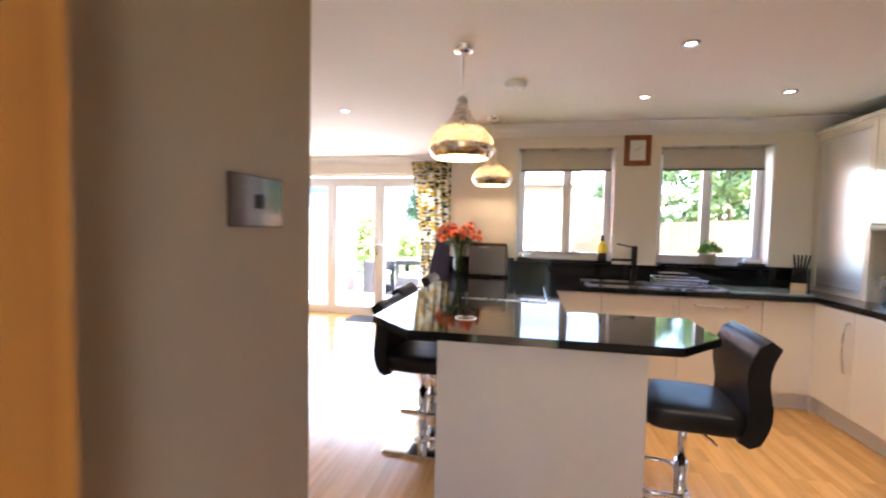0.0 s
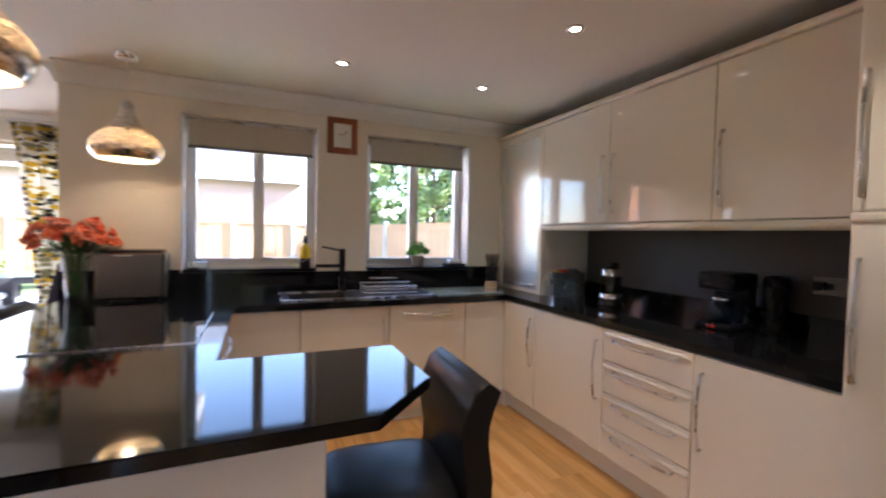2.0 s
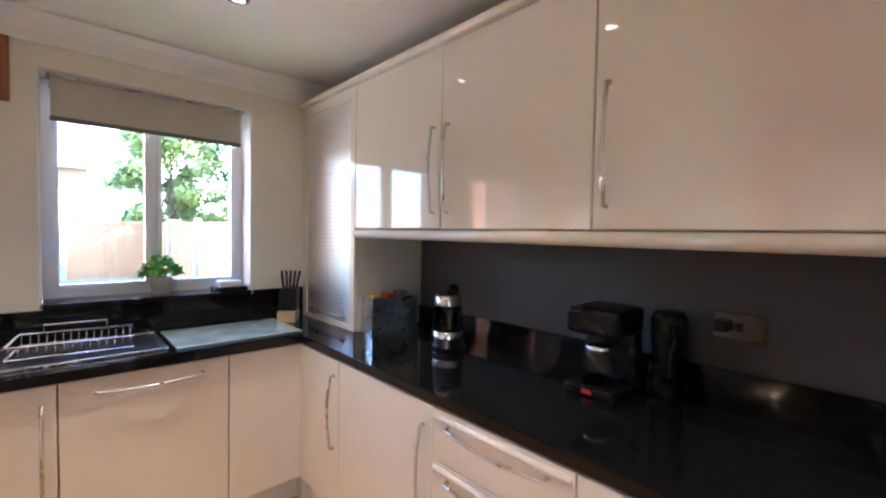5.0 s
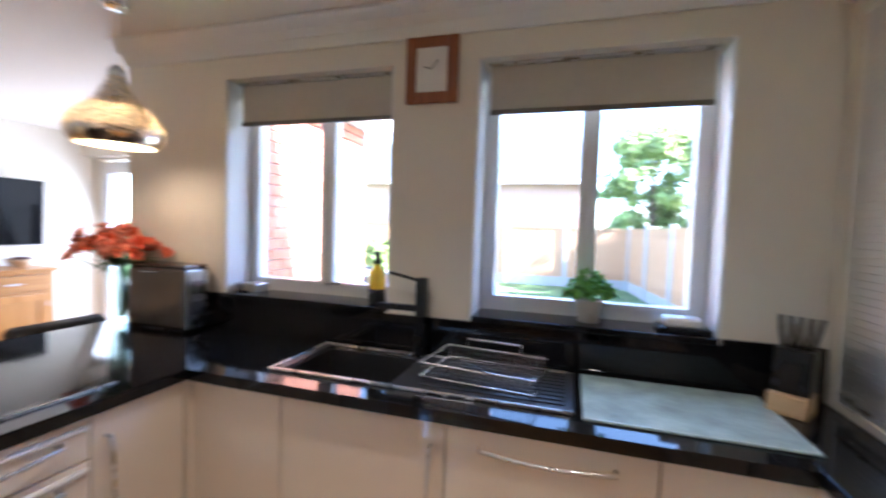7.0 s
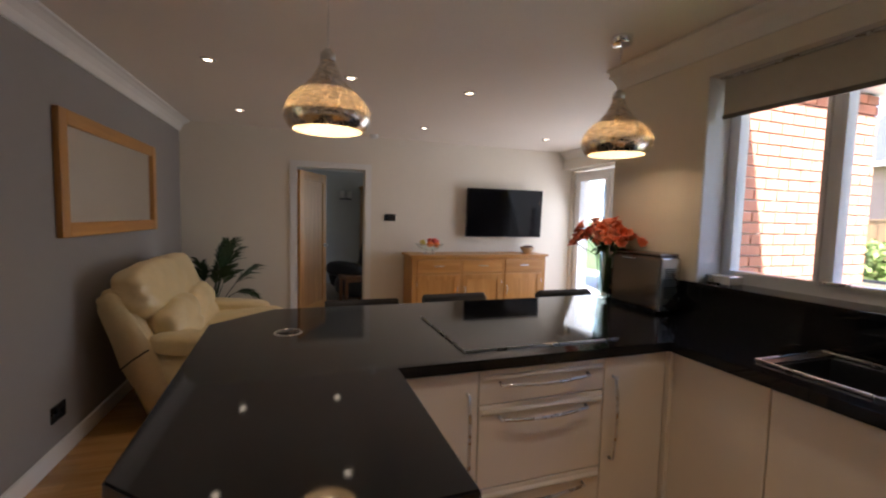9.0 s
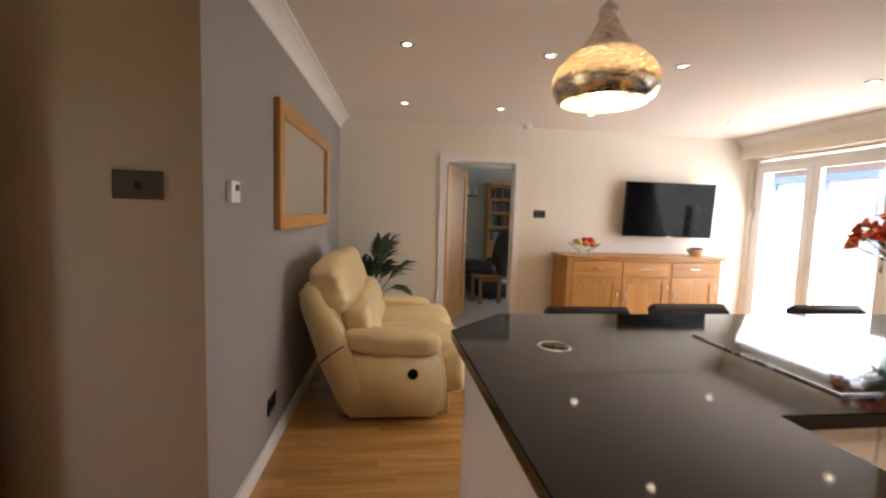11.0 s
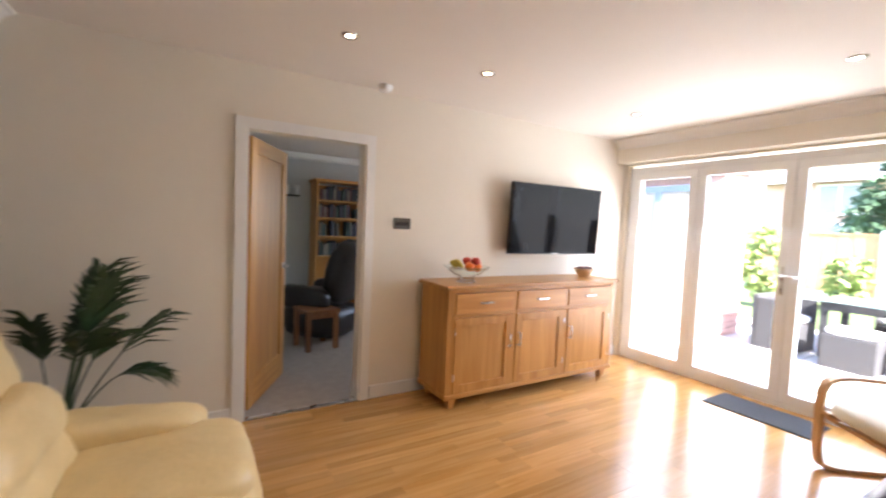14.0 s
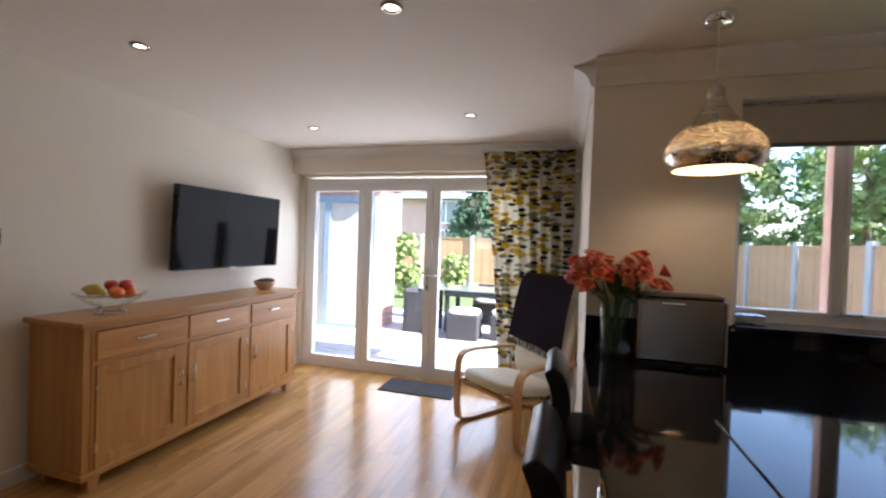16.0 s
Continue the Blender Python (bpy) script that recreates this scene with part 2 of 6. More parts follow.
# ---- large structure ----
W1, W2, SILL, HEAD = (0.31, 1.22), (1.60, 2.53), 1.09, 2.165
PD = (XW + 0.05, -0.75)
PDH = 2.10
structure("floor", boxes((XW - 0.1, YH - 0.6, -0.12, XR + 0.3, YP + 0.3, -0.012), (XR + 0.3, YH - 0.6, -0.12, XE + 0.1, YN + 0.3, -0.012)), CARC, "concrete subfloor under the oak boards", "floor")
structure("ceiling", boxes((XW - 0.1, YH - 0.6, CEIL, XR + 0.3, YP + 0.3, CEIL + 0.15), (XR + 0.3, YH - 0.6, CEIL, XE + 0.1, YN + 0.3, CEIL + 0.15)), CEILM, "plain white painted ceiling", "ceiling")
NW2 = YN + 0.30
structure("wall_north", boxes(
    (XR, YN, 0, W1[0], NW2, CEIL), (W1[1], YN, 0, W2[0], NW2, CEIL), (W2[1], YN, 0, XE + 0.25, NW2, CEIL),
    (W1[0], YN, 0, W1[1], NW2, SILL - 0.02), (W1[0], YN, HEAD, W1[1], NW2, CEIL),
    (W2[0], YN, 0, W2[1], NW2, SILL - 0.02), (W2[0], YN, HEAD, W2[1], NW2, CEIL)), WALL, "cream painted kitchen wall with two window openings", "wall")
structure("wall_east", boxes((XE, YH - 0.4, 0, XE + 0.25, YN, CEIL)), WALL, "cream painted kitchen wall behind the units", "wall")
structure("wall_patio", boxes((XW - 0.2, YP, 0, PD[0], YP + 0.3, CEIL), (PD[1], YP, 0, XR, YP + 0.3, CEIL), (PD[0], YP, PDH + 0.03, PD[1], YP + 0.3, CEIL)), WALL, "white painted wall round the patio doors", "wall")
structure("wall_return", boxes((XR, NW2, 0, XR + 0.3, YP + 0.3, CEIL)), WALL, "white painted return wall beside the patio doors", "wall")
DO = (3.145, 3.965, 1.965)
structure("wall_west", boxes((XW - 0.12, YS - 0.2, 0, XW, DO[0], CEIL), (XW - 0.12, DO[1], 0, XW, YP, CEIL), (XW - 0.12, DO[0], DO[2], XW, DO[1], CEIL)), WALL, "cream painted wall with an open doorway", "wall")
bm = bmesh.new()
slab(bm, [(XW, YS - 0.12), (XC - 0.004, YS - 0.12), (XC - 0.004, south(XC)), (XW, south(XW))], 0, CEIL)
structure("wall_south", bm, GREY, "grey painted feature wall", "wall")
structure("wall_hall", boxes((XC - 0.12, YH, 0, XC, YS - 0.12, CEIL), (XC - 0.004, YS - 0.12, 0, XC, YS, CEIL)), HALLGREY, "grey painted wall beside the hall door, tinted for warm hall light", "wall")
structure("wall_entry", boxes((XC - 0.12, YH - 0.12, 0, 0.0, YH, CEIL), (0.86, YH - 0.12, 0, XE, YH, CEIL), (0.0, YH - 0.12, 2.0, 0.86, YH, CEIL), (0.0, YH - 0.7, 0, 0.86, YH - 0.6, 2.0)), WALL, "cream painted wall with the hall doorway", "wall")


# coving, skirting, architraves
def coving(name, x0, y0, x1, y1, nx, ny):
    """A hollow plaster moulding along the top of a wall; nx, ny points into the room."""
    bm = bmesh.new()
    prof = [(0.0, 0.0), (0.105, 0.0), (0.105, -0.012), (0.085, -0.02), (0.055, -0.04), (0.032, -0.07), (0.02, -0.1), (0.012, -0.115), (0.0, -0.115)]
    ra = [bm.verts.new((x0 + nx * d, y0 + ny * d, CEIL - 0.001 + h)) for d, h in prof]
    rb = [bm.verts.new((x1 + nx * d, y1 + ny * d, CEIL - 0.001 + h)) for d, h in prof]
    skin(bm, [ra, rb])
    for f in bm.faces:
        f.smooth = False
    return structure(name, bm, TRIM, "white plaster coving along the ceiling", "trim")


coving("trim_coving_south", XW, south(XW), XC, YS, 0, 1)
coving("trim_coving_hall", XC, YS, XC, YH, 1, 0)
coving("trim_coving_north", XR, YN, XE, YN, 0, -1)
coving("trim_coving_east", XE, YN, XE, YH, -1, 0)
coving("trim_coving_patio", XW, YP - 0.12, XR, YP - 0.12, 0, -1)
coving("trim_coving_return", XR, YN, XR, YP, -1, 0)
structure("trim_patio_pelmet", boxes((XW, YP - 0.15, 2.14, XR, YP, 2.285), bevel=0.004), WALL, "white boxed pelmet over the patio doors", "trim")


def skirting(name, x0, y0, x1, y1):
    bm = boxes((min(x0, x1), min(y0, y1), 0, max(x0, x1), max(y0, y1), 0.105), bevel=0.006)
    structure(name, bm, TRIM, "white painted skirting board", "baseboard")


bm = bmesh.new()
slab(bm, [(XW, south(XW)), (XC, YS), (XC, YS + 0.018), (XW, south(XW) + 0.018)], 0, 0.105, 0.005)
structure("baseboard_south", bm, TRIM, "white painted skirting board", "baseboard")
skirting("baseboard_hall", XC, 0.9, XC + 0.018, YS + 0.018)
skirting("baseboard_west_1", XW, south(XW) + 0.018, XW + 0.018, 3.065)
skirting("baseboard_west_2", XW, 4.04, XW + 0.018, YP)
skirting("baseboard_return", XR - 0.018, 5.02, XR, YP)
skirting("baseboard_patio", -0.75, YP - 0.018, XR - 0.018, YP)

bm = boxes((XW, DO[0] - 0.07, 0, XW + 0.02, DO[0], DO[2] + 0.07), (XW, DO[1], 0, XW + 0.02, DO[1] + 0.07, DO[2] + 0.07), (XW, DO[0], DO[2], XW + 0.02, DO[1], DO[2] + 0.07),
           (XW - 0.12, DO[0] - 0.03, 0, XW - 0.002, DO[0] + 0.012, DO[2]), (XW - 0.12, DO[1] - 0.012, 0, XW - 0.002, DO[1] + 0.03, DO[2]))
structure("trim_architrave", bm, TRIM, "white gloss architrave round the doorway", "trim")
structure("trim_threshold", boxes((XW - 0.03, DO[0] + 0.013, 0.0, XW + 0.012, DO[1] - 0.013, 0.009), bevel=0.003), STEEL, "brushed metal threshold strip", "trim")


# ---- doors ----
def panel_door(name, label, m, w=0.80, h=1.97, face=None, cross=None):
    """An oak door with a flat recessed panel; the hinge side lies along the local x axis at 0."""
    d = thing(name, label, "door", m, kind="structure")
    s = 0.11
    part("stile", boxes((0, -0.02, 0.008, s, 0.02, h), bevel=0.003), face or OAK, d)
    part("stile", boxes((w - s, -0.02, 0.008, w, 0.02, h), bevel=0.003), face or OAK, d)
    part("rail", boxes((s, -0.02, h - s, w - s, 0.02, h), bevel=0.003), cross or OAKX, d)
    part("rail", boxes((s, -0.02, 0.008, w - s, 0.02, 0.22), bevel=0.003), cross or OAKX, d)
    part("panel", boxes((s - 0.005, -0.009, 0.21, w - s + 0.005, 0.009, h - s + 0.005)), face or OAK, d)
    for sgn in (1, -1):
        bm = bmesh.new()
        tube(bm, [(w - 0.06, sgn * 0.02, 0.98), (w - 0.06, sgn * 0.06, 0.98), (w - 0.08, sgn * 0.068, 0.98), (w - 0.17, sgn * 0.068, 0.98)], 0.009)
        lathe_pts = [(w - 0.06, sgn * 0.019, 0.98), (w - 0.06, sgn * 0.028, 0.98)]
        tube(bm, lathe_pts, 0.026, 16)
        part("door_handle", bm, STEEL, d, "brushed steel lever handle")
    return d


panel_door("door_1", "oak panelled door standing open into the next room", pose(XW - 0.145, 3.175, 0, 0, 0, 152), 0.76, 1.945)
# this door's shade is painted in with the darker oak
panel_door("door_2", "oak door folded back against the hall wall, darkened for shade", pose(XC + 0.062, 0.42, 0, 0, 0, 88), 0.807, 1.97, DOAK, DOAK)

# ---- windows ----
FRAME_GAP = 0.004


def casement(name, label, x0, x1, mull):
    """A white window in its reveal: outer frame, mullion, sashes, panes, handle and black stone sill."""
    w = thing(name, label, "window", kind="structure")
    y0, y1, f = YN + 0.17, YN + 0.235, 0.05
    z0, z1 = SILL + 0.002, HEAD - 0.002
    a, b = x0 + 0.002, x1 - 0.002
    part("window_frame", boxes((a, y0, z0, b, y1, z0 + f), (a, y0, z1 - f, b, y1, z1), (a, y0, z0 + f, a + f, y1, z1 - f), (b - f, y0, z0 + f, b, y1, z1 - f)), UPVC, w)
    part("mullion", boxes((mull - 0.02, y0 - 0.006, z0 + f, mull + 0.02, y1, z1 - f), bevel=0.006), UPVC, w)
    for p, q in ((a + f, mull - 0.02), (mull + 0.02, b - f)):
        s = 0.018
        part("sash", boxes((p, y0 - 0.012, z0 + f, q, y1 - 0.01, z0 + f + s), (p, y0 - 0.012, z1 - f - s, q, y1 - 0.01, z1 - f), (p, y0 - 0.012, z0 + f + s, p + s, y1 - 0.01, z1 - f - s), (q - s, y0 - 0.012, z0 + f + s, q, y1 - 0.01, z1 - f - s)), UPVC, w)
        pane = part("pane", boxes((p + s, y0 + 0.02, z0 + f + s, q - s, y0 + 0.024, z1 - f - s)), GLASS, w)
        pane.visible_shadow = False
    bm = boxes((mull - 0.005, y0 - 0.03, z0 + 0.06, mull + 0.11, y0 - 0.014, z0 + 0.075), bevel=0.004)
    part("window_handle", bm, STEEL, w)
    for p, q in ((a, a + 0.006), (b - 0.006, b)):
        part("reveal_lining", boxes((p, YN + 0.002, z0, q, y0 - 0.002, z1)), UPVC, w)
    part("window_sill", boxes((a + 0.008, YN - 0.035, SILL - 0.022, b - 0.008, y0 - 0.001, SILL + 0.004), bevel=0.004), GRANITE, w, "polished black stone sill")
    return w


casement("window_1", "white two-light casement window with a black stone sill", *W1, 0.80)
casement("window_2", "white two-light casement window with a black stone sill", *W2, 2.06)

BLIND = mat("taupe_blind_fabric", (0.54, 0.50, 0.42), 0.85, var=0.04, scale=20.0, bump=0.15, bscale=400)


def roller_blind(x0, x1):
    b = thing("roller_blind", "taupe fabric roller blind with chrome headrail, mostly raised", "blind", pose((x0 + x1) / 2, YN + 0.10, HEAD), group="window blinds")
    h = (x1 - x0) / 2 - 0.02
    part("headrail", boxes((-h, -0.05, -0.014, h, 0.03, -0.002), bevel=0.003), STEEL, b, "chrome headrail")
    bm = bmesh.new()
    tube(bm, [(-h + 0.01, 0.006, -0.04), (h - 0.01, 0.006, -0.04)], 0.022, 14)
    part("roll", bm, BLIND, b)
    part("fabric", boxes((-h + 0.015, -0.026, -0.197, h - 0.015, -0.0235, -0.0145)), BLIND, b)
    part("bottom_bar", boxes((-h + 0.012, -0.031, -0.217, h - 0.012, -0.019, -0.195), bevel=0.003), mat("dark_bar", (0.16, 0.14, 0.12), 0.5), b, "dark bottom bar")
    return b


blind = roller_blind(*W1)
copy_thing(blind, pose((W2[0] + W2[1]) / 2, YN + 0.10, HEAD))


# patio doors: three leaves in one white frame
def patio_doors():
    d = thing("door_3", "white framed glazed patio doors, three leaves, closed", "door", kind="structure")
    x0, x1, y0, y1 = PD[0] + 0.003, PD[1] - 0.003, YP + 0.04, YP + 0.11
    part("door_frame", boxes((x0, y0, PDH - 0.055, x1, y1, PDH), (x0, y0, 0.0, x1, y1, 0.05), (x0, y0, 0.05, x0 + 0.05, y1, PDH - 0.055), (x1 - 0.05, y0, 0.05, x1, y1, PDH - 0.055)), UPVC, d)
    cuts = [x0 + 0.05, -2.575, -1.80, x1 - 0.05]
    for k in range(3):
        p, q = cuts[k] + 0.002, cuts[k + 1] - 0.002
        s = 0.075
        leaf = part("leaf", boxes((p, y0 - 0.01, 0.052, q, y1 - 0.012, 0.052 + s), (p, y0 - 0.01, PDH - 0.057 - s, q, y1 - 0.012, PDH - 0.057), (p, y0 - 0.01, 0.052 + s, p + s, y1 - 0.012, PDH - 0.057 - s), (q - s, y0 - 0.01, 0.052 + s, q, y1 - 0.012, PDH - 0.057 - s), bevel=0.003), UPVC, d)
        pane = part("pane", boxes((p + s, y0 + 0.022, 0.052 + s, q - s, y0 + 0.027, PDH - 0.057 - s)), GLASS, leaf)
        pane.visible_shadow = False
        if k == 1:
            bm = boxes((q - 0.05, y0 - 0.02, 0.93, q - 0.022, y0 - 0.011, 1.17), bevel=0.004)
            tube(bm, [(q - 0.036, y0 - 0.02, 1.09), (q - 0.036, y0 - 0.055, 1.09), (q + 0.08, y0 - 0.06, 1.09)], 0.009)
            part("door_handle", bm, STEEL, leaf, "dark steel lever handle")
    return d


patio_doors()

# ---- kitchen units ----
CABH = TOP - 0.04


def bow(bm, a, b, out, r=0.0065):
    """A bowed bar handle from a to b, standing off along out."""
    a, b, out = Vector(a), Vector(b), Vector(out)
    pts = [a, a + out * 0.55]
    for k in range(1, 8):
        t = k / 8
        pts.append(a.lerp(b, t) + out * (0.55 + 0.45 * math.sin(math.pi * t)))
    pts += [b + out * 0.55, b]
    tube(bm, pts, r, 8)


def front(parent, x0, x1, z0, z1, handle=None, name="door", profile=False):
    """A cream gloss front with a bowed steel handle: 'l', 'r' upright, 't' across the top, 'm' in the middle, 'bl'/'br' low upright."""
    g = 0.0025
    bm = boxes((x0 + g, -0.02, z0 + g, x1 - g, 0.0, z1 - g), bevel=0.003)
    if profile:
        tube(bm, [(x0 + 0.01, -0.02, z1 - 0.028), (x1 - 0.01, -0.02, z1 - 0.028)], 0.012, 8, flat=0.6)
    d = part(name, bm, GLOSS, parent)
    if handle:
        hb = bmesh.new()
        if handle in ("l", "r"):
            x = x0 + 0.045 if handle == "l" else x1 - 0.045
            bow(hb, (x, -0.02, z1 - 0.42), (x, -0.02, z1 - 0.08), (0, -0.035, 0))
        elif handle in ("bl", "br"):
            x = x0 + 0.045 if handle == "bl" else x1 - 0.045
            bow(hb, (x, -0.02, z0 + 0.07), (x, -0.02, z0 + 0.43), (0, -0.035, 0))
        else:
            xm, z = (x0 + x1) / 2, z1 - 0.055 if handle == "t" else z1 - 0.05
            L = min(0.19, (x1 - x0) * 0.36)
            bow(hb, (xm - L, -0.02, z), (xm + L, -0.02, z), (0, -0.032, -0.012))
        part("handle", hb, STEEL, d, "bowed brushed steel handle")
    return d


def base_unit(label, m, w, fronts, depth=0.52):
    u = thing("base_cabinet", label, "cabinet", m, group="kitchen base units")
    part("carcass", boxes((0.001, 0.002, 0.125, w - 0.001, depth, CABH - 0.002)), CARC, u)
    part("plinth", boxes((0.0, 0.045, 0.0, w, 0.062, 0.125)), CARC, u)
    for f in fronts:
        front(u, *f)
    return u


Z0, Z1 = 0.135, CABH - 0.006
NY = 4.66
base_unit("cream gloss base cabinet with one door in the corner", pose(0.655, NY, 0), 0.40, [(0, 0.40, Z0, Z1)], 0.05)
base_unit("cream gloss sink cabinet with an upright steel handle", pose(1.055, NY, 0), 0.60, [(0, 0.60, Z0, Z1, "r")], 0.05)
base_unit("cream gloss dishwasher front with a bowed handle", pose(1.655, NY, 0), 0.60, [(0, 0.60, Z0, Z1, "t")], 0.49)
corner = base_unit("plain cream gloss corner panel beside the dishwasher", pose(2.255, NY, 0), 0.365, [(0, 0.36, Z0, Z1)], 0.49)
part("corner_plinth", boxes((0.366, -0.018, 0.0, 0.436, 0.061, 0.124)), CARC, corner)
part("corner_post", boxes((0.361, -0.014, 0.126, 0.372, 0.03, CABH - 0.003)), GLOSS, corner)
EX = 2.625
base_unit("cream gloss corner cabinet door with an upright handle", pose(EX, 4.645, 0, 0, 0, -90), 0.415, [(0, 0.415, Z0, Z1, "r")], 0.6)
base_unit("cream gloss base cabinet door with an upright handle", pose(EX, 4.23, 0, 0, 0, -90), 0.65, [(0, 0.65, Z0, Z1, "r")], 0.6)
dz = (Z1 - Z0) / 4
base_unit("cream gloss chest of four kitchen drawers", pose(EX, 3.58, 0, 0, 0, -90), 0.545, [(0, 0.545, Z0 + k * dz, Z0 + (k + 1) * dz, "m", "drawer", True) for k in range(4)], 0.6)
base_unit("cream gloss base cabinet door beside the tall unit", pose(EX, 3.035, 0, 0, 0, -90), 0.54, [(0, 0.54, Z0, Z1, "l")], 0.6)
PX = 0.625
base_unit("cream gloss narrow peninsula cabinet with an upright handle", pose(PX, 3.48, 0, 0, 0, 90), 0.27, [(0, 0.27, Z0, Z1, "r")], 0.5)
base_unit("cream gloss deep drawers under the hob", pose(PX, 3.75, 0, 0, 0, 90), 0.55, [(0, 0.55, Z1 - 0.13, Z1, "m", "drawer", True), (0, 0.55, Z1 - 0.45, Z1 - 0.13, "m", "drawer", True), (0, 0.55, Z0, Z1 - 0.45, "m", "drawer", True)], 0.5)
base_unit("cream gloss peninsula cabinet door by the corner", pose(PX, 4.30, 0, 0, 0, 90), 0.32, [(0, 0.32, Z0, Z1, "l")], 0.5)
ISLP = mat("warm_white_panel", (0.68, 0.62, 0.56), 0.5, var=0.03, scale=3.0, bump=0.04, bscale=140)
isl = thing("island_base", "plain warm white painted peninsula end panelling", "cabinet")
part("end_panel", boxes((0.045, 2.80, 0.0, 0.955, 2.82, CABH - 0.001)), ISLP, isl)
part("side_panel", boxes((0.045, 2.822, 0.0, 0.065, 5.13, CABH - 0.001)), ISLP, isl)
part("side_panel", boxes((0.935, 2.822, 0.0, 0.955, 3.41, CABH - 0.001)), ISLP, isl)
part("corner_post", boxes((0.626, 4.622, 0.13, 0.668, 4.662, CABH - 0.002)), GLOSS, isl)
part("back_panel", boxes((0.63, 3.412, 0.0, 0.955, 3.432, CABH - 0.001)), GLOSS, isl)

# worktop with cut-out for the sink bowl
bm = bmesh.new()
SK = (0.99, 4.76, 1.42, 5.06)
zb = TOP - 0.04
pen = [(-0.355, YN - 0.02), (-0.355, 3.02), (-0.09, 2.765), (1.09, 2.79), (1.318, 3.025), (1.318, 3.45), (0.665, 3.45), (0.665, YN - 0.02)]
slab(bm, pen, zb, TOP, 0.004)
wt = tagged(part("worktop", bm, GRANITE), "polished black granite worktop with a clipped peninsula end", "worktop")
nb = bmesh.new()
slab(nb, [(0.667, 4.615), (SK[0], 4.615), (SK[0], YN - 0.02), (0.667, YN - 0.02)], zb, TOP, 0.0)
part("worktop_run", nb, GRANITE, wt)
nb = bmesh.new()
slab(nb, [(SK[0], 4.615), (SK[2], 4.615), (SK[2], SK[1]), (SK[0], SK[1])], zb, TOP, 0.0)
part("worktop_run", nb, GRANITE, wt)
nb = bmesh.new()
slab(nb, [(SK[0], SK[3]), (SK[2], SK[3]), (SK[2], YN - 0.02), (SK[0], YN - 0.02)], zb, TOP, 0.0)
part("worktop_run", nb, GRANITE, wt)
nb = bmesh.new()
slab(nb, [(SK[2], 4.615), (2.598, 4.615), (2.598, YN - 0.02), (SK[2], YN - 0.02)], zb, TOP, 0.0)
part("worktop_run", nb, GRANITE, wt)
eb = bmesh.new()
slab(eb, [(2.60, 2.49), (XE - 0.02, 2.49), (XE - 0.02, YN - 0.02), (2.60, YN - 0.02)], zb, TOP, 0.004)
part("worktop_run", eb, GRANITE, wt)
up = thing("upstand", "polished black granite upstand behind the worktop", "upstand")
part("stone", boxes((-0.35, YN - 0.018, TOP - 0.03, 0.305, YN, SILL), (0.305, YN - 0.018, TOP - 0.03, 2.535, YN, SILL - 0.024), (2.535, YN - 0.018, TOP - 0.03, XE - 0.02, YN, SILL)), GRANITE, up)
part("stone", boxes((XE - 0.018, 2.49, TOP - 0.03, XE, YN - 0.02, 1.01)), GRANITE, up)
structure("splashback", boxes((XE - 0.006, 2.49, 1.0105, XE - 0.0005, 4.508, 1.455)), SHADEGREY, "grey painted wall between worktop and wall units, darkened for shade", "wall")

# sink, drainer, tap
SINKM = mat("black_composite_sink", (0.025, 0.025, 0.027), 0.35, var=0.25, scale=80.0)
sink = thing("sink", "black composite sink with ribbed drainer and chrome rim", "sink")
bm = boxes((SK[0], SK[1], 0.72, SK[2], SK[3], 0.735), (SK[0], SK[1], 0.735, SK[0] + 0.008, SK[3], TOP), (SK[2] - 0.008, SK[1], 0.735, SK[2], SK[3], TOP), (SK[0] + 0.008, SK[1], 0.735, SK[2] - 0.008, SK[1] + 0.008, TOP), (SK[0] + 0.008, SK[3] - 0.008, 0.735, SK[2] - 0.008, SK[3], TOP))
part("bowl", bm, SINKM, sink)
bm = boxes((0.935, 4.722, TOP + 0.0005, 2.03, 4.735, TOP + 0.011), (0.935, 5.10, TOP + 0.0005, 2.03, 5.115, TOP + 0.011), (0.935, 4.735, TOP + 0.0005, 0.947, 5.09, TOP + 0.011), bevel=0.003)
part("ledge", boxes((0.948, 4.736, TOP + 0.0005, 0.99, 5.089, TOP + 0.008)), SINKM, sink)
part("rim", bm, STEEL, sink, "chrome rim")
part("drainer", boxes((1.425, 4.735, TOP + 0.0005, 2.03, 5.09, TOP + 0.008)), SINKM, sink)
bm = bmesh.new()
for k in range(9):
    box(bm, 1.52, 4.77 + k * 0.035, TOP + 0.008, 2.0, 4.776 + k * 0.035, TOP + 0.012)
part("drainer_rib", bm, SINKM, sink)
tap = thing("kitchen_tap", "matt black angular mixer tap behind the sink", "tap", pose(1.40, 5.105, TOP + 0.008))
bm = boxes((-0.022, -0.022, 0, 0.022, 0.022, 0.33), bevel=0.004)
part("body", bm, BLACKP, tap)
part("spout", boxes((-0.20, -0.016, 0.185, -0.022, 0.016, 0.21), bevel=0.003), BLACKP, tap)
bm = bmesh.new()
tube(bm, [(-0.02, 0, 0.318), (-0.08, 0, 0.33), (-0.155, 0, 0.345)], 0.007)
part("lever", bm, BLACKP, tap)

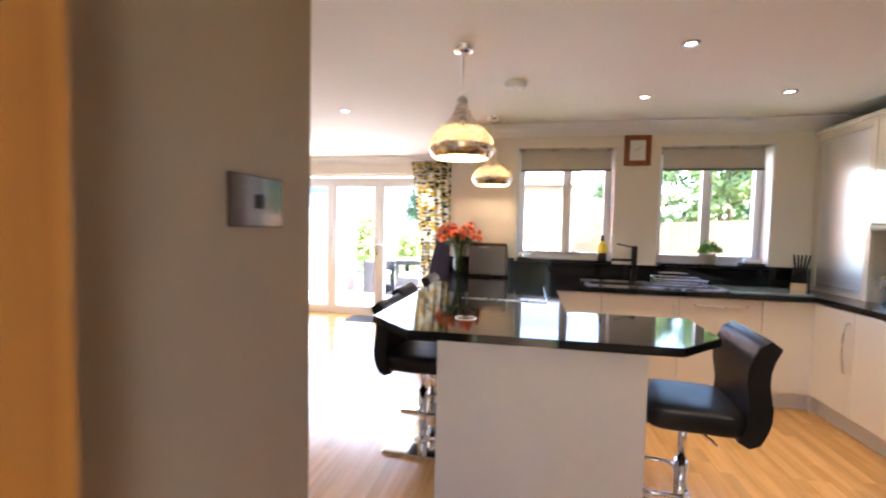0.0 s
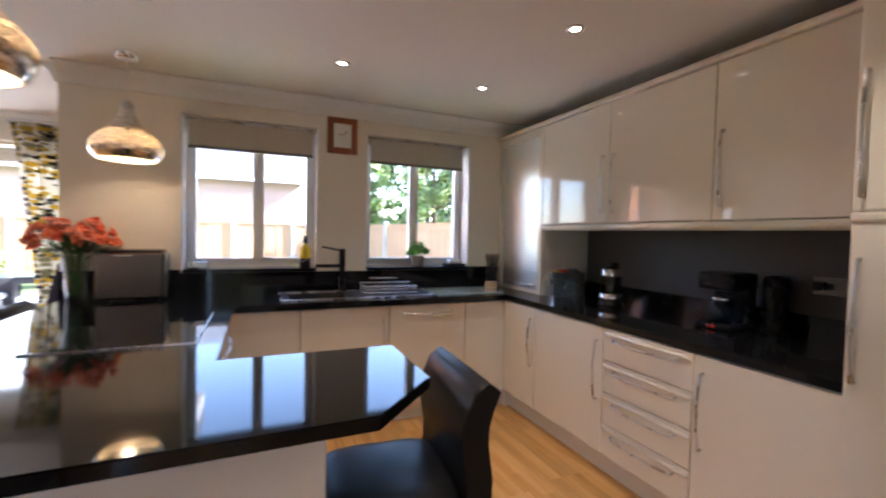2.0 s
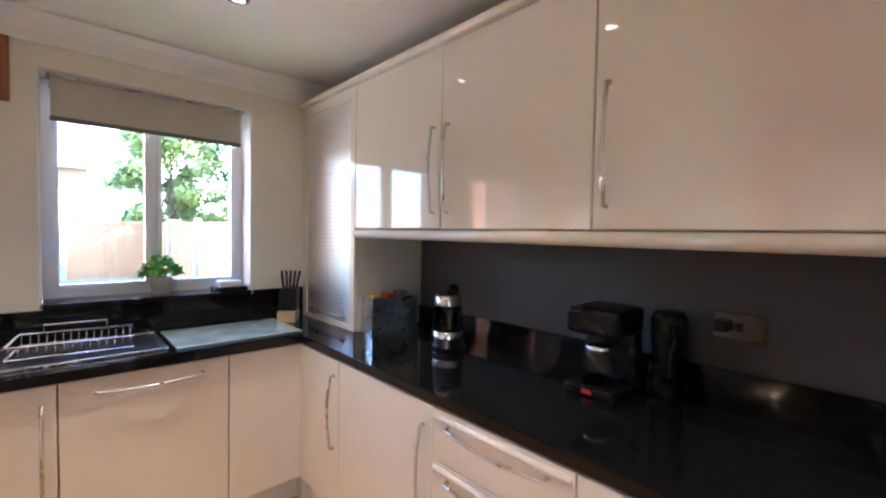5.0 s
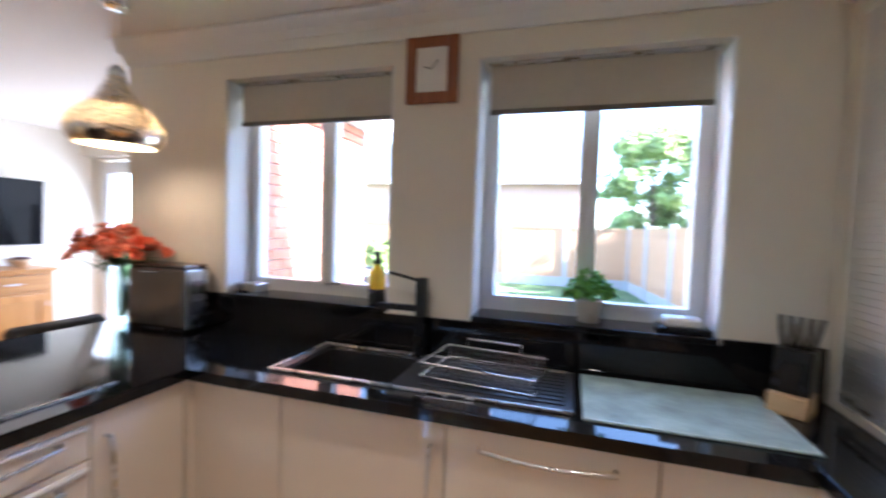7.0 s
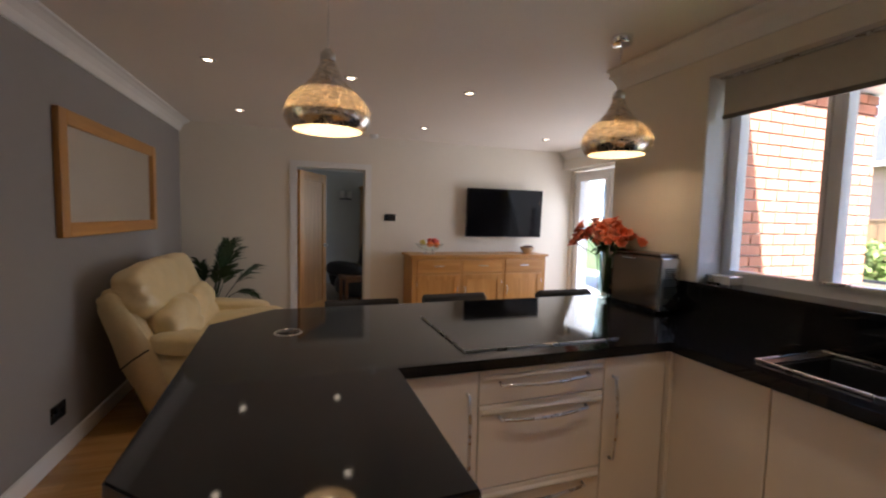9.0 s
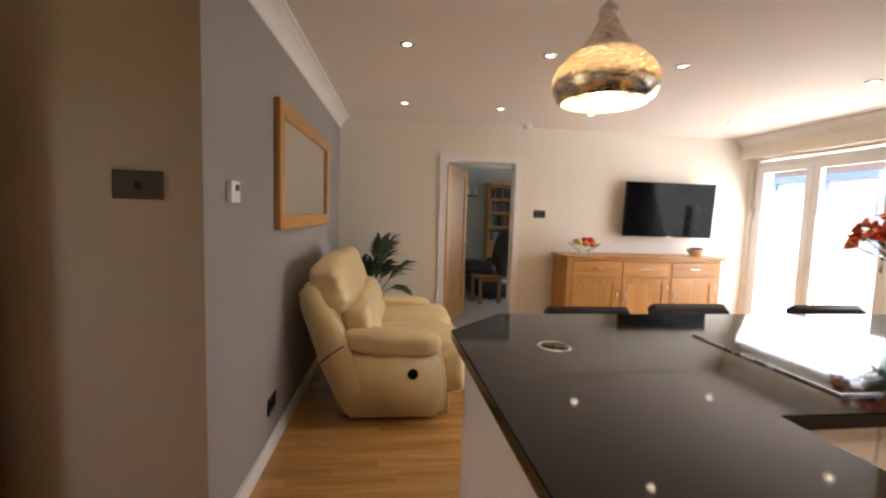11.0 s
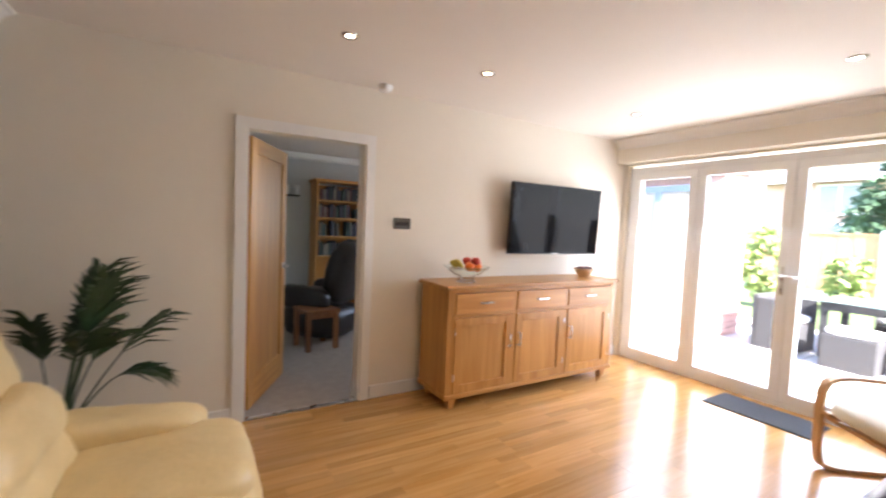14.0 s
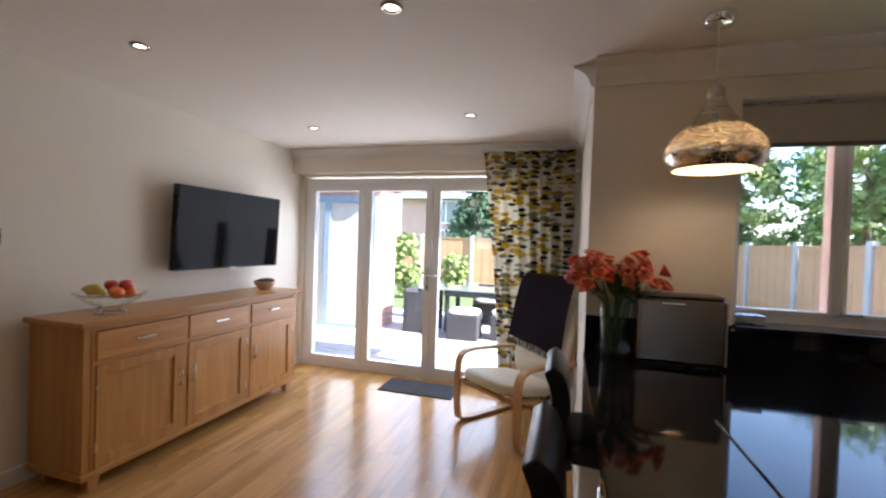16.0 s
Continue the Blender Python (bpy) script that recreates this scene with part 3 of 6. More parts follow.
rack = thing("dish_rack", "chrome wire dish rack on the drainer", "dish rack", pose(1.72, 4.93, TOP + 0.012, 0, 0, -6))
bm = bmesh.new()
for zz in (0.012, 0.060):
    tube(bm, [(-0.2, -0.14, zz), (0.2, -0.14, zz), (0.2, 0.13, zz), (-0.2, 0.13, zz), (-0.2, -0.14, zz)], 0.005)
part("rail", bm, CHROME, rack)
for k in range(15):
    bm = bmesh.new()
    x = -0.19 + k * 0.027
    tube(bm, [(x, -0.14, 0.060), (x, -0.13, 0.012), (x, 0.12, 0.012), (x, 0.13, 0.060)], 0.0022, 6)
    part("wire", bm, CHROME, rack)
bm = bmesh.new()
tube(bm, [(-0.12, 0.13, 0.060), (-0.12, 0.13, 0.095), (0.1, 0.13, 0.095), (0.1, 0.13, 0.060)], 0.0045)
part("handle", bm, CHROME, rack)
for x in (-0.19, 0.19):
    for y in (-0.13, 0.12):
        bm = bmesh.new()
        tube(bm, [(x, y, 0.0), (x, y, 0.014)], 0.006)
        part("foot", bm, CHROME, rack)

board = tagged(part("chopping_board", boxes((2.055, 4.70, TOP, 2.64, 5.11, TOP + 0.009), bevel=0.003), mat("frosted_glass_board", (0.45, 0.58, 0.58), 0.05, var=0.25, scale=10.0, coat=1.0, bump=0.12, bscale=9)), "pale green glass chopping board with wavy relief", "chopping board")

hob = thing("induction_hob", "flush black glass induction hob", "hob")
part("glass_top", boxes((0.015, 3.725, TOP, 0.565, 4.43, TOP + 0.006), bevel=0.002), mat("hob_glass", (0.008, 0.008, 0.009), 0.05, var=0.3, scale=20.0, coat=0.0, rvar=0.015, spec=0.3), hob)
part("edge_trim", boxes((0.568, 3.725, TOP, 0.572, 4.43, TOP + 0.007), (0.01, 3.719, TOP, 0.572, 3.723, TOP + 0.007)), STEEL, hob)
soc = thing("pop_up_socket", "round black pop-up socket with steel ring in the worktop", "socket", pose(0.13, 3.10, TOP))
bm = bmesh.new()
lathe(bm, [(0.0, 0.004), (0.046, 0.004), (0.048, 0.0)], 24)
part("cap", bm, BLACKP, soc)
bm = bmesh.new()
lathe(bm, [(0.049, 0.0), (0.050, 0.004), (0.056, 0.003), (0.058, 0.0)], 28)
part("ring", bm, STEEL, soc, "thin steel ring")

# wall units on the east wall
UX, UZ0, UZ1 = 2.865, 1.468, 2.232


def wall_unit(label, y0, w, handle):
    u = thing("wall_cabinet", label, "cabinet", pose(UX, y0, 0, 0, 0, -90), group="kitchen wall units")
    part("carcass", boxes((0.001, 0.002, UZ0, w - 0.001, XE - UX - 0.008, UZ1)), CARC, u)
    front(u, 0, w, UZ0, UZ1, handle)
    return u


wall_unit("cream high-gloss wall cabinet with a bowed handle", 4.508, 0.683, "br")
wall_unit("cream high-gloss wall cabinet with a bowed handle", 3.825, 0.68, "bl")
wall_unit("cream high-gloss wall cabinet beside the tall unit", 3.145, 0.65, "bl")
lr = thing("light_rail", "cream rounded rail under the wall units", "trim")
bm = bmesh.new()
tube(bm, [(UX - 0.008, 2.5, UZ0 - 0.026), (UX - 0.008, 4.508, UZ0 - 0.026)], 0.024, 12, flat=1.0)
part("rail", bm, GLOSS, lr)
co = thing("cornice_rail", "cream moulding along the top of the wall units", "trim")
part("moulding", boxes((UX - 0.05, 2.03, UZ1 + 0.001, UX + 0.02, YN - 0.002, UZ1 + 0.035), bevel=0.012), GLOSS, co)
part("top_board", boxes((UX + 0.02, 2.5, UZ1 + 0.001, XE - 0.002, YN - 0.002, UZ1 + 0.02)), CARC, co)

TAMB = mat("brushed_aluminium_slats", (0.82, 0.81, 0.79), 0.36, 0.85, var=0.03, scale=10.0)
tu = thing("tambour_cabinet", "tall worktop cabinet with a brushed aluminium tambour shutter", "cabinet", pose(UX - 0.02, 5.155, 0, 0, 0, -90))
tw = 0.645
part("side_panel", boxes((tw - 0.02, 0.022, TOP + 0.001, tw, XE - UX - 0.0, UZ1)), CARC, tu)
part("side_panel", boxes((0.0, 0.022, TOP + 0.001, 0.02, XE - UX - 0.0, UZ1)), CARC, tu)
part("frame", boxes((0, 0, TOP + 0.001, 0.06, 0.02, UZ1), (tw - 0.05, 0, TOP + 0.001, tw, 0.02, UZ1), (0.06, 0, UZ1 - 0.06, tw - 0.05, 0.02, UZ1), (0.06, 0, TOP + 0.001, tw - 0.05, 0.02, TOP + 0.03), bevel=0.002), GLOSS, tu)
n_sl = 52
z_sl = (UZ1 - 0.06 - TOP - 0.03) / n_sl
sl = None
for k in range(n_sl):
    if sl is None:
        sl = part("slat", boxes((0.062, 0.008, -z_sl * 0.495, tw - 0.052, 0.016, z_sl * 0.495), bevel=0.0018), TAMB, tu)
        sl.location.z = TOP + 0.03 + z_sl / 2
    else:
        o = new("slat", sl.data)
        o.parent = tu
        o.location.z = TOP + 0.03 + z_sl * (k + 0.5)
bm = bmesh.new()
bow(bm, (0.12, 0.008, TOP + 0.075), (tw - 0.12, 0.008, TOP + 0.075), (0, -0.03, -0.01), 0.007)
part("handle", bm, STEEL, tu)

# tall unit with a rounded edge, filler strip and fridge freezer
TX = 2.59
tall = thing("tall_cabinet", "tall cream gloss larder cabinet with two doors", "cabinet", pose(TX, 2.494, 0, 0, 0, -90))
part("carcass", boxes((0.001, 0.002, 0.125, 0.44, XE - TX - 0.005, UZ1)), CARC, tall)
part("plinth", boxes((0, 0.045, 0, 0.44, 0.062, 0.125)), CARC, tall)
for za, zb2, hnd in ((0.135, 1.438, "tl"), (1.472, UZ1, "bl2")):
    d = part("door", boxes((0.002, -0.022, za, 0.438, 0.0, zb2), bevel=0.009), GLOSS, tall)
    hb = bmesh.new()
    zc = 0.92 if hnd == "tl" else 1.52
    bow(hb, (0.03, -0.02, zc), (0.03, -0.02, zc + 0.4), (0, -0.035, 0))
    part("handle", hb, STEEL, d, "bowed brushed steel handle")
part("mid_rail", boxes((0.0, -0.03, 1.440, 0.44, 0.0, 1.470), bevel=0.008), GLOSS, tall)
part("filler_strip", boxes((0.442, -0.012, 0.0, 0.462, 0.4, UZ1)), STEEL, tall, "brushed metal filler strip")
FRM = mat("white_fridge_enamel", (0.72, 0.71, 0.68), 0.22, var=0.02, scale=5.0, coat=0.3)
fr = thing("fridge_freezer", "white fridge freezer with rounded doors and curved steel handles", "fridge", pose(2.12, 1.985, 0, 0, 0, -90))
part("cabinet", boxes((0.015, 0.09, 0.03, 0.785, 0.80, 2.02), bevel=0.01), BLACKP, fr, "black cabinet sides")
for za, zb2, h0, h1 in ((0.08, 1.595, 0.62, 1.47), (1.615, 2.015, 1.68, 1.96)):
    d = part("door", boxes((0.0, 0.0, za, 0.80, 0.085, zb2), bevel=0.05), FRM, fr, smooth=False)
    hb = bmesh.new()
    bow(hb, (0.10, 0.0, h0), (0.10, 0.0, h1), (0, -0.085, 0), 0.014)
    part("handle", hb, STEEL, d, "long curved steel handle")
for za in (1.06, 1.87):
    bm = bmesh.new()
    tube(bm, [(0.012, 0.07, za + 0.09), (-0.03, 0.05, za + 0.10), (-0.088, 0.02, za + 0.0), (-0.04, 0.03, za - 0.05), (0.012, 0.06, za - 0.085)], 0.017, 4, flat=2.4)
    part("side_bracket", bm, BLACKP, fr, "black angular bracket")
for x in (0.08, 0.72):
    for y in (0.15, 0.7):
        part("foot", boxes((x - 0.02, y - 0.02, 0, x + 0.02, y + 0.02, 0.03)), BLACKP, fr)

# ---- soft shapes ----
def soft_box(bm, c, size, power=5.0, n=7, rot=None, puff=0.0):
    """A cushion: a block with rounded sides, turned by rot (degrees about x, y, z)."""
    made, seen, k = {}, [], n + 1
    for ax in range(3):
        for sgn in (-1, 1):
            for i in range(k):
                for j in range(k):
                    quad = []
                    for di, dj in ((0, 0), (1, 0), (1, 1), (0, 1)):
                        q = [0, 0, 0]
                        q[ax], q[(ax + 1) % 3], q[(ax + 2) % 3] = sgn * k, 2 * (i + di) - k, 2 * (j + dj) - k
                        if tuple(q) not in made:
                            made[tuple(q)] = bm.verts.new([c1 / k for c1 in q])
                            seen.append(made[tuple(q)])
                        quad.append(made[tuple(q)])
                    bm.faces.new(quad if sgn > 0 else quad[::-1]).smooth = True
    m = pose(0, 0, 0, *(rot or (0, 0, 0)))
    for v in seen:
        p = v.co
        k = (abs(p.x) ** power + abs(p.y) ** power + abs(p.z) ** power) ** (1 / power)
        p = p / k
        q = Vector((p.x * size[0] / 2, p.y * size[1] / 2, p.z * size[2] / 2))
        if puff:
            q += q.normalized() * puff * noise.noise(q * 9 + Vector(c) * 3)
        v.co = m @ q + Vector(c)


LEATHER = mat("cream_leather", (0.74, 0.585, 0.315), 0.33, var=0.07, scale=5.0, bump=0.35, bscale=22)
BLEATHER = mat("black_leather", (0.012, 0.011, 0.011), 0.36, var=0.2, scale=8.0, bump=0.07, bscale=160, spec=0.25)
DLEATHER = mat("dark_brown_leather", (0.022, 0.017, 0.016), 0.4, var=0.2, scale=8.0, bump=0.25, bscale=90)


# ---- sofa ----
def sofa(m):
    s = thing("sofa", "cream leather two-seat recliner sofa against the grey wall", "sofa", m)
    # local: x along the length from the near arm, y out of the wall, z up
    L = 1.30
    for k, x in enumerate((0.0, L - 0.16)):
        bm = bmesh.new()
        prof = [(0.31, 0.03), (0.93, 0.03), (0.97, 0.2), (0.94, 0.42), (0.88, 0.50), (0.32, 0.51), (0.17, 0.40)]
        lo = [bm.verts.new((x, y, z)) for y, z in prof]
        hi = [bm.verts.new((x + 0.16, y, z)) for y, z in prof]
        skin(bm, [lo, hi])
        bmesh.ops.bevel(bm, geom=list(bm.edges), offset=0.03, segments=3, affect="EDGES")
        side = part("side_panel", bm, LEATHER, s, smooth=True)
        if k == 0:
            b2 = bmesh.new()
            tube(b2, [(-0.012, 0.74, 0.33), (0.004, 0.74, 0.33)], 0.034, 20)
            part("recliner_button", b2, BLACKP, side, "round black recline button")
        bm = bmesh.new()
        soft_box(bm, (x + 0.07, 0.61, 0.525), (0.24, 0.64, 0.15), 3.4, 10, (-4, 0, 0), 0.014)
        part("arm_pad", bm, LEATHER, s)
    bm = bmesh.new()
    prof = [(0.30, 0.04), (0.15, 0.42), (0.02, 0.80), (0.035, 0.88), (0.10, 0.92), (0.17, 0.885), (0.33, 0.54), (0.45, 0.22)]
    lo = [bm.verts.new((-0.015, y, z)) for y, z in prof]
    hi = [bm.verts.new((L + 0.015, y, z)) for y, z in prof]
    skin(bm, [lo, hi])
    bmesh.ops.bevel(bm, geom=list(bm.edges), offset=0.03, segments=3, affect="EDGES")
    part("back_shell", bm, LEATHER, s, smooth=True)
    bm = bmesh.new()
    soft_box(bm, (L / 2, 0.205, 0.845), (L - 0.01, 0.27, 0.40), 3.8, 19, (19, 0, 0), 0.022)
    for v in bm.verts:
        v.co.z -= 0.018 * math.exp(-((v.co.x - L / 2) / 0.03) ** 2)
        g = math.exp(-(min(v.co.x, L - v.co.x) / 0.07) ** 2)
        v.co.y += 0.010 * g * math.sin(v.co.z * 90)
    part("head_cushion", bm, LEATHER, s)
    w = (L - 0.30) / 2 + 0.06
    for k in range(2):
        x = 0.09 + w * (k + 0.5)
        bm = bmesh.new()
        soft_box(bm, (x, 0.38, 0.60), (w + 0.03, 0.24, 0.38), 3.6, 11, (17, 0, 0), 0.028)
        for v in bm.verts:
            v.co.y -= 0.022 * math.exp(-((v.co.z - 0.61) / 0.02) ** 2) * (1 if v.co.y > 0.4 else 0)
        part("back_cushion", bm, LEATHER, s)
        bm = bmesh.new()
        soft_box(bm, (x, 0.73, 0.43), (w + 0.02, 0.68, 0.21), 4.2, 11, (3, 0, 0), 0.022)
        part("seat_cushion", bm, LEATHER, s)
        bm = bmesh.new()
        soft_box(bm, (x, 1.02, 0.30), (w + 0.01, 0.17, 0.34), 4.0, 9, (6, 0, 0), 0.022)
        part("footrest", bm, LEATHER, s)
    part("base", boxes((0.14, 0.38, 0.0, L - 0.14, 1.0, 0.14), bevel=0.01), LEATHER, s)
    bm = bmesh.new()
    tube(bm, [(-0.02, 0.15, 0.40), (-0.02, 0.22, 0.46), (-0.018, 0.31, 0.52)], 0.005)
    part("piping", bm, DLEATHER, s)
    return s


sofa(pose(-1.13, south(-1.13) + 0.055, 0, 0, 0, SOUTH_TURN) @ Matrix.Scale(-1, 4, (1, 0, 0)))


# ---- mirror ----
def picture_frame(name, label, category, m, w, h, rail, depth, wood_v, wood_h, inner, inner_name):
    f = thing(name, label, category, m)
    part("frame_stile", boxes((0, 0, 0, rail, depth, h), bevel=0.006), wood_v, f)
    part("frame_stile", boxes((w - rail, 0, 0, w, depth, h), bevel=0.006), wood_v, f)
    part("frame_rail", boxes((rail, 0.001, 0, w - rail, depth - 0.001, rail), bevel=0.006), wood_h, f)
    part("frame_rail", boxes((rail, 0.001, h - rail, w - rail, depth - 0.001, h), bevel=0.006), wood_h, f)
    part(inner_name, boxes((rail, 0.004, rail, w - rail, depth * 0.5, h - rail)), inner, f)
    return f


MIRR = mat("mirror_silver", (0.9, 0.9, 0.9), 0.01, 1.0, var=0.0, rvar=0.0)
picture_frame("wall_mirror", "large wall mirror in a broad golden oak frame", "mirror", pose(-2.485, south(-2.485), 1.237, 0, 0, SOUTH_TURN), 1.565, 0.725, 0.085, 0.036, OAK, OAKX, MIRR, "mirror_glass")
RED = wood("red_brown_wood", (0.20, 0.055, 0.02), (0.36, 0.12, 0.04), 0.35, 2, 1.5)
clk = picture_frame("wall_clock", "square red-brown wooden clock frame with a white dial", "clock", pose(1.283, YN - 0.022, 1.987), 0.233, 0.28, 0.048, 0.022, RED, RED, mat("white_dial", (0.75, 0.74, 0.70), 0.5), "dial_back")
part("dial", boxes((0.05, 0.0005, 0.05, 0.183, 0.0035, 0.23)), mat("white_dial_card", (0.78, 0.77, 0.73), 0.5, var=0.03), clk)
for a, ln in ((40, 0.05), (-70, 0.035)):
    bm = bmesh.new()
    c = Vector((0.1165, -0.002, 0.14))
    tube(bm, [c, c + Vector((math.sin(radians(a)) * ln, 0, math.cos(radians(a)) * ln))], 0.002, 5)
    part("clock_hand", bm, BLACKP, clk)


# ---- television ----
tv = thing("television", "black flat-screen television on a wall bracket, switched off", "television")
m = pose(-3.235, 5.85, 1.48, 0, 2.5, -1.5)
tv.matrix_basis = m
part("bezel", boxes((-0.03, -0.56, -0.325, 0.022, 0.56, 0.325), bevel=0.006), BLACKP, tv)
part("screen", boxes((0.0225, -0.55, -0.312, 0.0245, 0.55, 0.315)), mat("dark_screen", (0.003, 0.003, 0.004), 0.07, var=0.1, spec=0.10, rvar=0.02), tv)
part("wall_bracket", boxes((-0.125, -0.16, -0.12, -0.03, 0.16, 0.12), bevel=0.004), BLACKP, tv)
part("badge", boxes((0.0235, -0.03, -0.322, 0.0255, 0.03, -0.315)), STEEL, tv)


# ---- sideboard ----
def sideboard():
    s = thing("sideboard", "golden oak sideboard with three drawers over three doors", "sideboard", pose(-2.90, 4.46, 0, 0, 0, 90))
    W, D, H = 1.85, 0.43, 0.945
    part("top", boxes((-0.03, -0.03, H - 0.03, W + 0.03, D, H), bevel=0.007), OAKX, s)
    part("side", boxes((0, 0.0, 0.10, 0.04, D - 0.01, H - 0.03), bevel=0.003), OAK, s)
    part("side", boxes((W - 0.04, 0.0, 0.10, W, D - 0.01, H - 0.03), bevel=0.003), OAK, s)
    part("back", boxes((0.04, D - 0.02, 0.12, W - 0.04, D - 0.01, H - 0.03)), OAK, s)
    part("plinth_rail", boxes((-0.012, -0.014, 0.085, W + 0.012, D - 0.01, 0.12), bevel=0.006), OAKX, s)
    part("frame_rail", boxes((0.04, 0.005, H - 0.06, W - 0.04, 0.03, H - 0.03)), OAKX, s)
    part("frame_rail", boxes((0.04, -0.003, 0.70, W - 0.04, 0.03, 0.7265)), OAKX, s)
    for x in (0.04, W - 0.0605):
        part("corner_post", boxes((x, -0.004, 0.12, x + 0.0205, 0.0, H - 0.06)), OAK, s)
    for x in (0.04, W - 0.105):
        for y in (0.01, D - 0.08):
            bm = bmesh.new()
            rings = []
            for z, hw in ((0.0, 0.022), (0.085, 0.034)):
                rings.append([bm.verts.new((x + 0.033 + a * hw, y + 0.033 + b * hw, z)) for a, b in ((-1, -1), (1, -1), (1, 1), (-1, 1))])
            skin(bm, rings)
            for f in bm.faces:
                f.smooth = False
            part("leg", bm, OAK, s)
    cell = (W - 0.08) / 3
    for k in range(3):
        a, b = 0.04 + cell * k, 0.04 + cell * (k + 1)
        if k:
            part("divider", boxes((a - 0.0205, -0.004, 0.12, a + 0.0205, 0.03, H - 0.06)), OAK, s)
        a, b = a + 0.022, b - 0.022
        d = part("drawer", boxes((a, -0.012, 0.728, b, 0.02, H - 0.063), bevel=0.004), OAKX, s)
        xm = (a + b) / 2
        hb = bmesh.new()
        box(hb, xm - 0.06, -0.032, 0.80, xm + 0.06, -0.024, 0.813, 0.002)
        box(hb, xm - 0.055, -0.024, 0.801, xm - 0.045, -0.010, 0.812)
        box(hb, xm + 0.045, -0.024, 0.801, xm + 0.055, -0.010, 0.812)
        part("handle", hb, STEEL, d, "brushed steel bar handle")
        z0, z1, r = 0.123, 0.698, 0.065
        bm = boxes((a, -0.010, z0, a + r, 0.018, z1), (b - r, -0.010, z0, b, 0.018, z1), (a + r, -0.010, z0, b - r, 0.018, z0 + r), (a + r, -0.010, z1 - r, b - r, 0.018, z1), bevel=0.002)
        d = part("door", bm, OAK, s)
        part("door_panel", boxes((a + r - 0.003, 0.002, z0 + r - 0.003, b - r + 0.003, 0.012, z1 - r + 0.003)), OAK, d)
        x = b - 0.03 if k == 0 else a + 0.03
        hb = bmesh.new()
        tube(hb, [(x, -0.01, 0.44), (x, -0.035, 0.44), (x, -0.035, 0.54), (x, -0.01, 0.54)], 0.006, 8)
        part("handle", hb, STEEL, d, "brushed steel drop handle")
        xh = a - 0.004 if k == 0 else b - 0.004
        for zh in (0.22, 0.57):
            part("hinge", boxes((xh, -0.014, zh, xh + 0.008, -0.0101, zh + 0.055), bevel=0.0015), STEEL, d)
    return s


sideboard()
fb = thing("fruit_bowl", "glass fruit bowl on a wire foot, half full", "bowl", pose(-3.07, 4.72, 0.945))
bm = bmesh.new()
lathe(bm, [(0.055, 0.035), (0.10, 0.055), (0.15, 0.09), (0.185, 0.125), (0.182, 0.128), (0.145, 0.096), (0.095, 0.062), (0.05, 0.042)], 28)
gb = part("glass_dish", bm, glass("bowl_glass", (0.98, 1.0, 0.99), 0.02), fb)
bm = bmesh.new()
tube(bm, [(0.075 * math.cos(k * math.pi / 8), 0.075 * math.sin(k * math.pi / 8), 0.005) for k in range(17)], 0.004)
for k in range(4):
    a = k * math.pi / 2 + 0.4
    tube(bm, [(0.075 * math.cos(a), 0.075 * math.sin(a), 0.005), (0.06 * math.cos(a), 0.06 * math.sin(a), 0.05)], 0.004)
part("wire_foot", bm, STEEL, fb)


def fruit(name, label, color, r, x, y, z, squash=0.93):
    bm = bmesh.new()
    bmesh.ops.create_uvsphere(bm, u_segments=14, v_segments=10, radius=r)
    for v in bm.verts:
        v.co.z *= squash
        d = math.hypot(v.co.x, v.co.y)
        if v.co.z > 0:
            v.co.z -= 0.25 * r * math.exp(-(d / (0.35 * r)) ** 2)
    o = part(name, bm, mat(name + "_skin", color, 0.4, var=0.12, scale=30.0, bump=0.1, bscale=300), None, smooth=True)
    o.location = (x, y, z)
    return tagged(o, label, "fruit", "fruit in the bowl")


zf = 1.04
for dx, dy, dz2 in ((0.0, 0.03, 0.035), (0.06, -0.01, 0.03), (0.02, 0.09, 0.02), (-0.05, 0.06, 0.03)):
    fruit("orange", "ripe bright orange in the glass bowl", (0.85, 0.20, 0.03), 0.039, -3.07 + dx, 4.72 + dy, zf + dz2)
for dx, dy, dz2 in ((0.05, 0.05, 0.075), (-0.01, 0.10, 0.055), (-0.03, 0.02, 0.07)):
    fruit("apple", "red apple lying among the oranges", (0.55, 0.05, 0.03), 0.036, -3.07 + dx, 4.72 + dy, zf + dz2)
for k in range(3):
    bm = bmesh.new()
    pts = [(0.09 * math.sin(a) - 0.02 * k, -0.13 + 0.11 * math.cos(a) * 0.6, 0.01 + 0.03 * math.cos(a * 1.2) + 0.012 * k) for a in [(-0.9 + j * 0.25) for j in range(8)]]
    tube(bm, pts, 0.016, 8, radii=[0.006, 0.014, 0.017, 0.018, 0.018, 0.016, 0.012, 0.005])
    o = part("banana", bm, mat("banana_skin", (0.62, 0.48, 0.08), 0.5, var=0.15, scale=20.0), None)
    o.location = (-3.07, 4.72, zf)
    tagged(o, "ripe yellow-green banana in the bowl", "fruit", "fruit in the bowl")
nb2 = thing("nut_bowl", "small round wooden bowl of dark nuts", "bowl", pose(-3.14, 6.16, 0.945))
bm = bmesh.new()
lathe(bm, [(0.0, 0.0), (0.05, 0.0), (0.055, 0.01), (0.085, 0.045), (0.10, 0.075), (0.092, 0.077), (0.075, 0.05), (0.0, 0.03)], 24)
part("dish", bm, wood("pale_turned_wood", (0.5, 0.32, 0.17), (0.66, 0.46, 0.27), 0.45, 0), nb2)
bm = bmesh.new()
